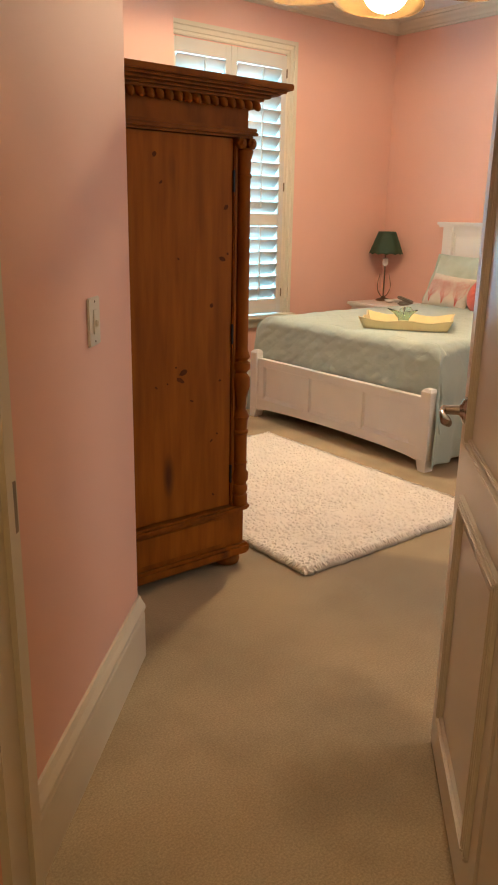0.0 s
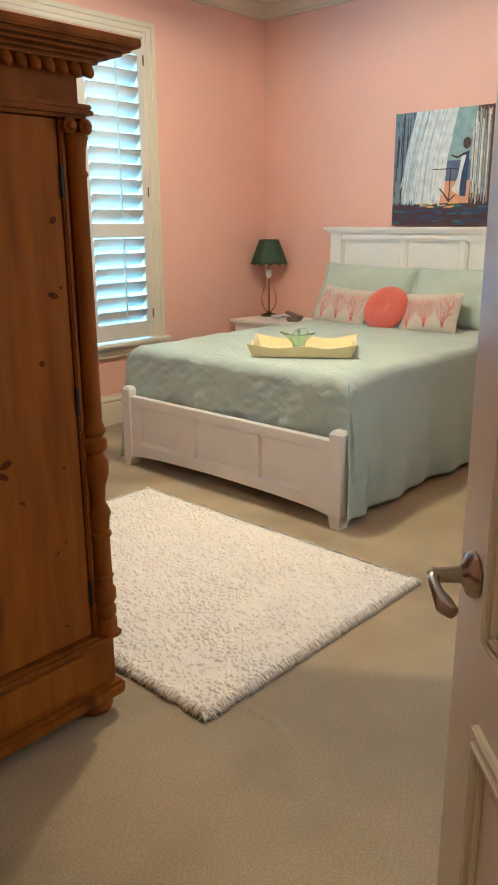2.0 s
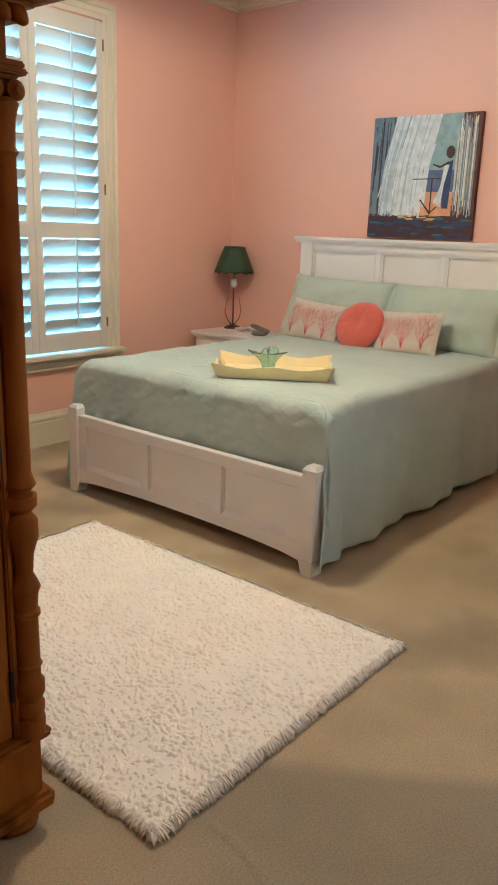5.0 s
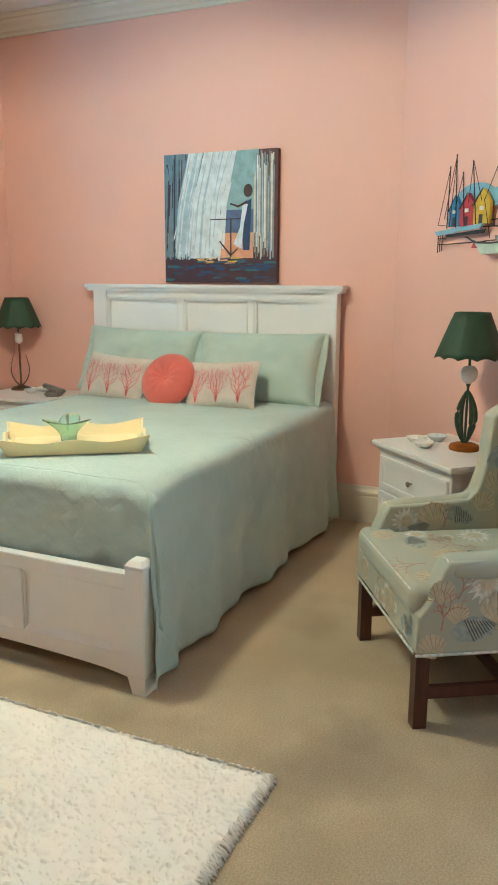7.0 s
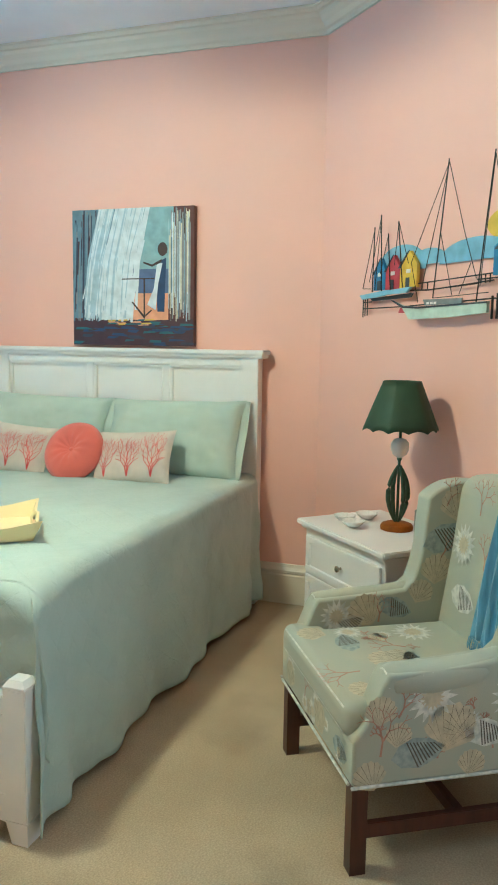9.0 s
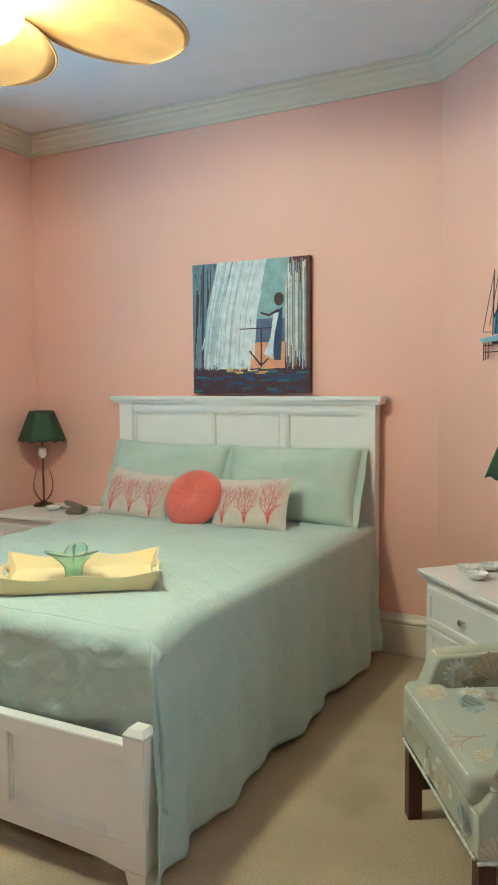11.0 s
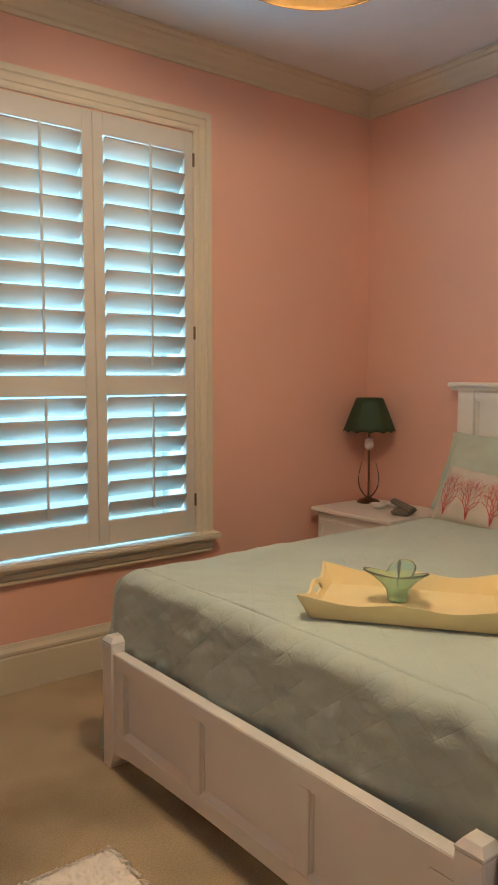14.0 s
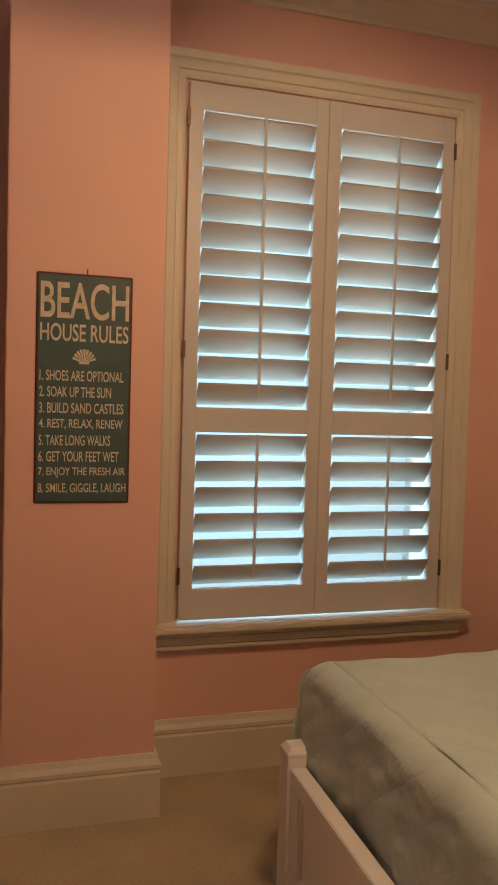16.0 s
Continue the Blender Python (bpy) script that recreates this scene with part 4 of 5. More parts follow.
def shade(parent, z0, z1, r0, r1):
    bm = bmesh.new()
    n = 96

    def f(i, j):
        a = 2 * math.pi * j
        sc = 0.012 * abs(math.sin(a * 6)) * (1 - i) ** 3
        r = r0 + (r1 - r0) * i
        oct_r = math.cos(math.pi / 6) / math.cos(((a + math.pi / 6) % (math.pi / 3)) - math.pi / 6)
        r *= 0.55 + 0.45 * oct_r
        return (r * math.cos(a), r * math.sin(a), z0 + (z1 - z0) * i + sc - 0.012 * (1 - i) ** 3)
    grid(bm, f, 8, n)
    s = part("shade", bm, GREENSH, parent, "dark green scalloped shade", True)
    s.modifiers.new("thick", "SOLIDIFY").thickness = 0.003


def lamp_right(m):
    lp = thing("table_lamp", "table lamp with green shade and leaf-bar iron stem, off", "table lamp", m, "bedside lamps")
    bm = bmesh.new()
    lathe(bm, [(0.07, 0), (0.072, 0.012), (0.066, 0.024), (0.05, 0.03), (0.02, 0.034)], 28)
    part("base", bm, PINE_D, lp, "round brown wooden base", True)
    for k in range(4):
        a = math.pi / 2 * k + 0.3
        bm = bmesh.new()
        pts = []
        for i in range(13):
            t = i / 12
            r = 0.008 + 0.04 * math.sin(math.pi * t) ** 0.9
            pts.append((r * math.cos(a), r * math.sin(a), 0.03 + 0.25 * t))
        tube(bm, pts, [0.004 + 0.007 * math.sin(math.pi * i / 12) for i in range(13)], 8)
        part("leaf_bar", bm, GREENIRON, lp, "", True)
    bm = bmesh.new()
    lathe(bm, [(0.006, 0.03), (0.006, 0.30), (0.012, 0.31), (0.006, 0.32)], 10)
    lathe(bm, [(0.006, 0.395), (0.006, 0.47)], 10)
    part("stem", bm, GREENIRON, lp, "", True)
    bm = bmesh.new()
    lathe(bm, [(0.01, 0.315), (0.03, 0.33), (0.04, 0.355), (0.038, 0.38), (0.026, 0.395), (0.01, 0.40)], 20)
    part("tulip_ball", bm, PORC, lp, "painted porcelain tulip", True)
    shade(lp, 0.445, 0.645, 0.165, 0.082)


def lamp_left(m):
    lp = thing("table_lamp", "slim table lamp with green shade and curved iron stems, off", "table lamp", m, "bedside lamps")
    bm = bmesh.new()
    lathe(bm, [(0.072, 0), (0.072, 0.008), (0.055, 0.02), (0.03, 0.026), (0.012, 0.04)], 28)
    part("base", bm, BRONZE, lp, "", True)
    bm = bmesh.new()
    lathe(bm, [(0.007, 0.03), (0.006, 0.46)], 10)
    part("stem", bm, BRONZE, lp, "", True)
    for s in (-1, 1):
        bm = bmesh.new()
        pts = [(0, s * (0.012 + 0.045 * math.sin(math.pi * t ** 0.8) ** 1.0 + 0.03 * t * t), 0.035 + 0.22 * t) for t in [i / 12 for i in range(13)]]
        tube(bm, pts, [0.005 - 0.003 * i / 12 for i in range(13)], 8)
        part("curved_stem", bm, BRONZE, lp, "", True)
    bm = bmesh.new()
    lathe(bm, [(0.008, 0.33), (0.026, 0.345), (0.03, 0.365), (0.024, 0.39), (0.03, 0.40), (0.01, 0.41)], 18)
    part("tulip_ball", bm, PORC, lp, "painted porcelain tulip", True)
    shade(lp, 0.455, 0.655, 0.165, 0.082)


lamp_right(pose(*uv(5.12, -2.33), NH, 0, 0, 20))
lamp_left(pose(5.955, 5.215, NH, 0, 0, 45))


def dish(x, y, r=0.05):
    bm = bmesh.new()
    grid(bm, lambda i, j: ((0.4 + 0.6 * i) * r * (1 + 0.05 * math.cos(12 * 2 * math.pi * j) * i) * math.cos(2 * math.pi * j), (0.4 + 0.6 * i) * r * (1 + 0.05 * math.cos(24 * math.pi * j) * i) * math.sin(2 * math.pi * j), 0.004 + 0.026 * i ** 1.6), 6, 48)
    bmesh.ops.contextual_create(bm, geom=[v for v in bm.verts if v.co.z < 0.0045])
    o = solo("small_dish", bm, PORC, "small fluted white dish on a nightstand", "dish", smooth=True, m=pose(x, y, NH))
    tagged(o, group="small dishes")
    o.modifiers.new("thick", "SOLIDIFY").thickness = 0.003


for u, v in ((5.33, -2.20), (5.22, -2.17), (5.33, -2.32)):
    dish(*uv(u, v))
dish(5.83, 5.02)
dish(5.93, 5.0)
ph = thing("telephone", "grey cordless telephone handset on its base", "telephone", pose(5.80, 4.80, NH, 0, 0, 20))
part("base", bx((-0.06, -0.055, 0), (0.07, 0.055, 0.035), 0.012), GREY, ph)
bm = bmesh.new()
box(bm, (-0.1, -0.025, -0.014), (0.1, 0.025, 0.014), pose(0, 0, 0.052, 0, -9, 60), 0.01)
part("handset", bm, GREY, ph)
bm = bmesh.new()
tube(bm, [(*uv(5.6, -2.50), 0.22), (*uv(5.5, -2.46), 0.16), (*uv(5.47, -2.44), 0.06), (*uv(5.46, -2.40), 0.012)], 0.004, 6)
solo("lamp_cord", bm, PORC, "thin white lamp cord behind the nightstand", "cord", smooth=True)
bm = bmesh.new()
box(bm, (-0.04, -0.03, 0), (0.04, 0.03, 0.12), None, 0.004)
solo("small_box", bm, GREY, "small grey box beside the bedside lamp", "box", m=pose(*uv(4.93, -2.33), NH, 0, 0, 40))

# ---- rug ----
RX0, RX1, RY0, RY1 = 2.225, 3.50, 2.215, 4.0
rug = thing("rug", "thick cream shag rug lying on the carpet", "rug")
part("backing", bx((RX0 + 0.012, RY0 + 0.012, 0.001), (RX1 - 0.012, RY1 - 0.012, 0.022), 0.006), SHAG, rug)
rg_ = np.random.RandomState(3)


def pile_height(x, y):
    """Clumped wool: rounded tufts at two sizes."""
    p = (x * 52 + 2.4 * noise.noise((x * 9, y * 9, 1.0)), y * 52 + 2.4 * noise.noise((x * 9, y * 9, 7.0)), 0.5)
    d = noise.voronoi(p)[0]
    q = noise.voronoi((x * 105, y * 105, 3.0))[0]
    return 0.037 - 0.021 * min(1.0, d[0]) ** 1.3 - 0.010 * q[0] + 0.006 * noise.noise((x * 6, y * 6, 4.0)) + 0.006 * noise.noise((x * 80, y * 80, 2.0))


def pile_pt(i, j):
    x, y = RX0 + (RX1 - RX0) * i, RY0 + (RY1 - RY0) * j
    e = min(i * (RX1 - RX0), (1 - i) * (RX1 - RX0), j * (RY1 - RY0), (1 - j) * (RY1 - RY0))
    k = min(1.0, e / 0.022)
    n1, n2 = noise.noise((x * 30, y * 30, 9.0)), noise.noise((x * 30, y * 30, 13.0))
    return (x + 0.009 * n1, y + 0.009 * n2, 0.004 + (pile_height(x, y) - 0.004) * k ** 0.5)


NU, NV = 290, 405
verts = [pile_pt(i / NU, j / NV) for i in range(NU + 1) for j in range(NV + 1)]
faces = [(i * (NV + 1) + j, (i + 1) * (NV + 1) + j, (i + 1) * (NV + 1) + j + 1, i * (NV + 1) + j + 1) for i in range(NU) for j in range(NV)]
for k in range(2400):  # loose strands round the edge
    f, side = rg_.uniform(), rg_.randint(4)
    x, y = [(RX0 + f * (RX1 - RX0), RY0), (RX0 + f * (RX1 - RX0), RY1), (RX0, RY0 + f * (RY1 - RY0)), (RX1, RY0 + f * (RY1 - RY0))][side]
    out = (-math.pi / 2, math.pi / 2, math.pi, 0.0)[side]
    x, y, an = x - 0.016 * math.cos(out), y - 0.016 * math.sin(out), out + rg_.uniform(-0.7, 0.7)
    z0, z1, l = rg_.uniform(0.012, 0.030), 0.004, rg_.uniform(0.020, 0.040)
    c, s_, w = math.cos(an), math.sin(an), rg_.uniform(0.004, 0.007)
    o = len(verts)
    for fr, z, ww in ((0.0, z0, w), (0.5, (z0 + z1) / 2 + 0.004, w)):
        for a in (0.0, 2.09, 4.19):
            verts.append((x + c * l * fr - s_ * ww * math.cos(a), y + s_ * l * fr + c * ww * math.cos(a), z + ww * math.sin(a)))
    verts.append((x + c * l, y + s_ * l, z1))
    for i in range(3):
        j = (i + 1) % 3
        faces.append((o + i, o + j, o + 3 + j, o + 3 + i))
        faces.append((o + 3 + i, o + 3 + j, o + 6))
me = bpy.data.meshes.new("pile")
me.from_pydata(verts, [], faces)
me.materials.append(SHAG)
me.shade_smooth()
pile = new("pile", me)
pile.parent = rug
tagged(pile, "long curly cream wool tufts", kind="stuff")

# ---- armchair ----
CH = pose(4.2625, 2.058, 0, 0, 0, 31.7)
ch = thing("armchair", "wing armchair in sage fabric with seashell print", "armchair", CH)
YZX = Matrix(((0, 0, 1, 0), (1, 0, 0, 0), (0, 1, 0, 0), (0, 0, 0, 1)))  # outline (y, z), pulled along x


def soft(name, bm, material, parent, bevel=0.02, label=""):
    ob = part(name, bm, material, parent, label, True)
    b = ob.modifiers.new("round", "BEVEL")
    b.width, b.segments, b.limit_method, b.angle_limit = bevel, 4, "ANGLE", radians(35)
    return ob


soft("seat_frame", bx((-0.345, -0.66, 0.275), (0.345, 0.03, 0.40)), UPHOL, ch, 0.015)
bm = bmesh.new()
prism(bm, [(-0.26, -0.58), (0.26, -0.58), (0.26, -0.10), (0.335, -0.10), (0.335, 0.045), (-0.335, 0.045), (-0.335, -0.10), (-0.26, -0.10)], 0.395, 0.50)
soft("seat_cushion", bm, UPHOL, ch, 0.035)


def bezier(p0, p1, p2, n=8):
    return [tuple((1 - t) ** 2 * a + 2 * t * (1 - t) * b + t * t * c for a, b, c in zip(p0, p1, p2)) for t in [k / n for k in range(n + 1)]]


SIDE_OUT = [(0.03, 0.275), (0.03, 0.40)] + bezier((0.03, 0.41), (-0.02, 0.46), (-0.05, 0.56), 6) + bezier((-0.07, 0.595), (-0.3, 0.60), (-0.40, 0.615), 5) + bezier((-0.43, 0.64), (-0.47, 0.74), (-0.47, 0.84), 6) + bezier((-0.48, 0.95), (-0.56, 1.03), (-0.70, 1.0), 7) + [(-0.78, 1.0), (-0.67, 0.275)]
for s in (-1, 1):
    bm = bmesh.new()
    xa = 0.27 if s > 0 else -0.365
    prism(bm, SIDE_OUT, xa, xa + 0.095, YZX)
    soft("side_panel", bm, UPHOL, ch, 0.03)
    bm = bmesh.new()
    tube(bm, [(s * 0.32, -0.072, 0.556), (s * 0.32, -0.078, 0.558), (s * 0.32, -0.092, 0.56), (s * 0.325, -0.2, 0.562), (s * 0.325, -0.34, 0.572), (s * 0.315, -0.46, 0.61)], [0.030, 0.043, 0.049, 0.051, 0.047, 0.03], 20)
    part("arm_roll", bm, UPHOL, ch, "", True)
    bm = bmesh.new()
    sp = [(s * (0.32 + 0.042 * math.cos(a) * (1 - a / 16)), -0.07, 0.557 + 0.042 * math.sin(a) * (1 - a / 16)) for a in [k * 0.35 for k in range(36)]]
    tube(bm, sp, 0.004, 6)
    part("piping", bm, SHELL_W, ch, "pale welt piping", True)
bm = bmesh.new()
prism(bm, [(-0.52, 0.42), (-0.57, 0.75), (-0.60, 1.0), (-0.64, 1.035), (-0.74, 1.04), (-0.79, 1.0), (-0.69, 0.275), (-0.62, 0.275)], -0.275, 0.275, YZX)
soft("backrest", bm, UPHOL, ch, 0.04)
bm = bmesh.new()
pts = [(-0.345, 0.034, 0.276), (0.345, 0.034, 0.276)]
tube(bm, pts, 0.005, 6)
tube(bm, [(-0.368, 0.034, 0.276), (-0.368, -0.68, 0.276)], 0.005, 6)
tube(bm, [(0.368, 0.034, 0.276), (0.368, -0.68, 0.276)], 0.005, 6)
tube(bm, [(-0.325, -0.07, 0.482), (-0.322, 0.02, 0.482), (-0.30, 0.036, 0.482), (0.30, 0.036, 0.482), (0.322, 0.02, 0.482), (0.325, -0.07, 0.482)], 0.005, 6)
tube(bm, [(-0.325, -0.07, 0.412), (-0.322, 0.02, 0.412), (-0.30, 0.036, 0.412), (0.30, 0.036, 0.412), (0.322, 0.02, 0.412), (0.325, -0.07, 0.412)], 0.005, 6)
part("piping", bm, SHELL_W, ch, "pale welt piping", True)
for x in (-0.328, 0.328):
    for y, lean in ((0.0, 0.0), (-0.64, -0.06)):
        bm = bmesh.new()
        prism(bm, [(-0.024, -0.024), (0.024, -0.024), (0.024, 0.024), (-0.024, 0.024)], 0, 0.28, Matrix.Translation((x, y, 0)))
        for v in bm.verts:
            if v.co.z < 0.1:
                v.co.y += lean
        part("leg", bm, MAHOG, ch, "square dark mahogany leg")
    part("stretcher", bx((x - 0.012, -0.67, 0.10), (x + 0.012, -0.02, 0.145), 0.003), MAHOG, ch)
part("stretcher", bx((-0.32, -0.34, 0.105), (0.32, -0.312, 0.145), 0.003), MAHOG, ch)


# printed shells and corals lie flat on the upholstery
def scallop(bm, c, ex, ey, r, n=9):
    """A fan shell: ribbed outline."""
    vc = bm.verts.new(c - ey * r * 0.8)
    out = []
    for k in range(n * 2 + 1):
        a = math.pi * (-0.1 + 1.2 * k / (2 * n))
        rr = r * (1.0 if k % 2 else 0.9)
        out.append(bm.verts.new(c + ex * math.cos(a) * rr + ey * math.sin(a) * rr))
    for p, q in zip(out, out[1:]):
        bm.faces.new((vc, p, q))


def sunburst(bm, c, ex, ey, r):
    vc = bm.verts.new(c)
    out = []
    for k in range(32):
        rr = r * (1.0 if k % 2 else 0.62)
        out.append(bm.verts.new(c + ex * math.cos(k * math.pi / 16) * rr + ey * math.sin(k * math.pi / 16) * rr))
    for k in range(32):
        bm.faces.new((vc, out[k], out[(k + 1) % 32]))


def twig(bm, c, ex, ey, ang, ln, t, depth, rng):
    if depth == 0:
        return
    d = ex * math.cos(ang) + ey * math.sin(ang)
    p = ex * -math.sin(ang) + ey * math.cos(ang)
    e = c + d * ln
    q = [bm.verts.new(v) for v in (c - p * t, c + p * t, e + p * t * 0.7, e - p * t * 0.7)]
    bm.faces.new(q)
    for da in (-0.6, 0.5):
        twig(bm, e, ex, ey, ang + da * rng.uniform(0.6, 1.3), ln * rng.uniform(0.7, 0.9), t * 0.75, depth - 1, rng)


def whelk(bm, bk, c, ex, ey, r):
    """A pointed spiral shell, with dark stripes of its own."""
    o = [(-1, 0.1), (-0.6, 0.5), (0.0, 0.62), (0.6, 0.4), (1.1, -0.1), (0.7, -0.45), (0.0, -0.6), (-0.7, -0.35)]
    bm.faces.new([bm.verts.new(c + ex * a * r + ey * b * r) for a, b in o])
    up = ex.cross(ey) * 0.0006
    for k in range(9):
        s = -0.2 + 0.125 * k
        hh = 0.54 - 0.045 * k
        bk.faces.new([bk.verts.new(c + up + ex * r * a + ey * r * b) for a, b in ((s + 0.1, -hh), (s + 0.155, -hh), (s - 0.12 + 0.05, hh), (s - 0.12, hh))])


def print_on(parent, spots, rng):
    ys, ws, bs_, ks, rs = (bmesh.new() for _ in range(5))
    for c, ex, ey, kind, r in spots:
        c, ex, ey = Vector(c), Vector(ex).normalized(), Vector(ey).normalized()
        rot = rng.uniform(-0.6, 0.6)
        ex, ey = ex * math.cos(rot) + ey * math.sin(rot), ey * math.cos(rot) - ex * math.sin(rot)
        if kind == "fan":
            scallop(ys, c, ex, ey, r)
            for k in range(8):
                a = math.pi * (0.02 + 0.96 * k / 7)
                d = ex * math.cos(a) + ey * math.sin(a)
                nrm = ex.cross(ey) * 0.0006
                p = ex * -math.sin(a) + ey * math.cos(a)
                st = c - ey * r * 0.7
                en = c + d * r * 0.9
                ks.faces.new([ks.verts.new(v + nrm) for v in (st, en + p * 0.0007, en - p * 0.0007)])
        elif kind == "sun":
            sunburst(ws, c, ex, ey, r)
            nrm = ex.cross(ey) * 0.0006
            sunburst(ys, c + nrm, ex, ey, r * 0.5)
        elif kind == "whelk":
            whelk(ws if rng.random() < 0.6 else bs_, ks, c, ex, ey, r)
        elif kind == "twig":
            twig(rs, c, ex, ey, math.pi / 2, r * 0.42, 0.0035, 5, rng)
    for bm, m_, nm in ((ys, SHELL_Y, "ochre scallop print"), (ws, SHELL_W, "white shell print"), (bs_, SHELL_B, "blue conch print"), (ks, SHELL_K, "dark stripes of the shell print"), (rs, PRINT_R, "red coral branch print")):
        tagged(part("shell_print", bm, m_, parent, nm), kind="stuff")


rng = random.Random(12)
X, Y, Z = (1, 0, 0), (0, 1, 0), (0, 0, 1)
spots = []
# outer side that faces the room (-x), inner sides, seat, front and back
for y, z, k, r in ((-0.16, 0.36, "whelk", 0.06), (-0.26, 0.42, "fan", 0.065), (-0.20, 0.52, "sun", 0.06), (-0.37, 0.40, "whelk", 0.055), (-0.05, 0.36, "twig", 0.14), (-0.02, 0.30, "fan", 0.04), (-0.46, 0.34, "twig", 0.13), (-0.46, 0.50, "sun", 0.06), (-0.56, 0.42, "fan", 0.06), (-0.10, 0.47, "twig", 0.1), (-0.33, 0.31, "fan", 0.035), (-0.58, 0.65, "whelk", 0.06), (-0.6, 0.82, "fan", 0.06)):
    spots.append(((-0.3662, y, z), (0, -1, 0), Z, k, r))
for y, z, k, r in ((-0.14, 0.53, "sun", 0.05), (-0.25, 0.54, "fan", 0.055), (-0.18, 0.49, "whelk", 0.05), (-0.36, 0.55, "whelk", 0.05), (-0.30, 0.50, "twig", 0.1), (-0.52, 0.68, "fan", 0.05), (-0.55, 0.80, "whelk", 0.07), (-0.53, 0.72, "twig", 0.12), (-0.60, 0.92, "fan", 0.06), (-0.55, 0.92, "twig", 0.1), (-0.46, 0.60, "fan", 0.04)):
    spots.append(((0.2688, y, z), (0, -1, 0), Z, k, r))
for x, y, k, r in ((0.1, -0.12, "whelk", 0.055), (-0.12, -0.08, "twig", 0.13), (0.2, -0.03, "fan", 0.045), (-0.2, -0.25, "sun", 0.06), (0.03, -0.30, "twig", 0.13), (-0.05, -0.2, "fan", 0.05), (0.15, -0.38, "sun", 0.06), (-0.24, -0.05, "fan", 0.04)):
    spots.append(((x, y, 0.5012), X, Y, k, r))
for x, k, r in ((0.25, "fan", 0.04), (0.08, "twig", 0.09), (-0.08, "fan", 0.045), (-0.26, "whelk", 0.045)):
    spots.append(((x, 0.0315, 0.335), (-1, 0, 0), Z, k, r))
for x, z, k, r in ((0.12, 0.62, "whelk", 0.06), (-0.1, 0.66, "fan", 0.05), (0.17, 0.8, "sun", 0.06), (-0.12, 0.85, "twig", 0.14), (0.1, 0.92, "twig", 0.12), (-0.15, 0.95, "fan", 0.05), (0.02, 0.75, "twig", 0.12)):
    spots.append(((x, -0.516 - (z - 0.42) * 0.142, z), (-1, 0, 0), (0, -0.142, 1), k, r))
for _ in range(12):
    spots.append(((-0.3660, rng.uniform(-0.58, -0.04), rng.uniform(0.31, 0.5)), (0, -1, 0), Z, rng.choice(["fan", "twig", "sun", "twig"]), rng.uniform(0.025, 0.045)))
for _ in range(12):
    spots.append(((rng.uniform(-0.2, 0.2), rng.uniform(-0.42, -0.02), 0.501), X, Y, rng.choice(["fan", "twig", "sun", "whelk"]), rng.uniform(0.025, 0.045)))
for _ in range(10):
    spots.append(((rng.uniform(-0.28, 0.28), 0.0312, rng.uniform(0.30, 0.37)), (-1, 0, 0), Z, rng.choice(["fan", "twig", "sun"]), rng.uniform(0.02, 0.035)))
print_on(ch, [(c, ex, ey, k, r * (0.75 if k == "twig" else 1.3)) for c, ex, ey, k, r in spots], rng)

# throw over the chair back
bm = bmesh.new()


def throw_pt(i, j):
    x = -0.24 + 0.22 * j + 0.012 * math.sin(i * 9)
    L = i * 1.0
    rip = 0.010 * math.sin(j * 22 + 2 * math.sin(i * 5)) + 0.006 * math.sin(j * 47)
    if L < 0.52:
        z = 0.54 + L
        return (x, -0.505 - (z - 0.42) * 0.142 + 0.012 + rip, z)
    if L < 0.72:
        a = (L - 0.52) / 0.20 * math.pi
        return (x, -0.69 + 0.115 * math.cos(a), 1.055 + 0.03 * math.sin(a) + rip * 0.5)
    return (x, -0.815 + (L - 0.72) * 0.12 - 0.01 + rip, 1.055 - (L - 0.72))


grid(bm, throw_pt, 60, 50)
th = solo("throw_blanket", bm, THROW, "light blue woven throw hanging over the armchair back", "throw", smooth=True, m=CH.copy())
th.modifiers.new("thick", "SOLIDIFY").thickness = 0.006
bm = bmesh.new()
for k in range(26):
    x = -0.24 + 0.22 * k / 25
    y = -0.505 - 0.12 * 0.142 + 0.02
    tube(bm, [(x, y, 0.545), (x + random.uniform(-0.004, 0.004), y + 0.006, 0.52), (x + random.uniform(-0.008, 0.008), y + 0.004, 0.503)], 0.0022, 4)
tagged(part("fringe", bm, THROW, th), kind="stuff")

# ---- canvas painting above the bed ----
PXF = 6.075
pt = thing("painting", "unframed canvas painting of a window with blowing white curtains", "painting", Matrix(((0, 0, -1, PXF), (-1, 0, 0, 4.065), (0, 1, 0, 1.47), (0, 0, 0, 1))))
PW, PH = 0.785, 0.79
part("canvas", bx((0, 0, -0.042), (PW, PH, 0)), paint("canvas_dark", (0.10, 0.03, 0.025)), pt, "canvas with dark red-brown sides")
COLS = {k: paint("oil_" + k, c, 0.5) for k, c in dict(sky=(0.28, 0.42, 0.44), sea=(0.10, 0.14, 0.26), sand=(0.75, 0.36, 0.20), dusk=(0.035, 0.04, 0.07), white=(0.72, 0.76, 0.78), pale=(0.45, 0.56, 0.62), slate=(0.16, 0.24, 0.30), plum=(0.055, 0.02, 0.03), teal=(0.03, 0.12, 0.14), ochre=(0.70, 0.45, 0.06), navy=(0.02, 0.05, 0.13), umber=(0.05, 0.025, 0.018), grey=(0.24, 0.24, 0.24), cream=(0.66, 0.60, 0.42)).items()}


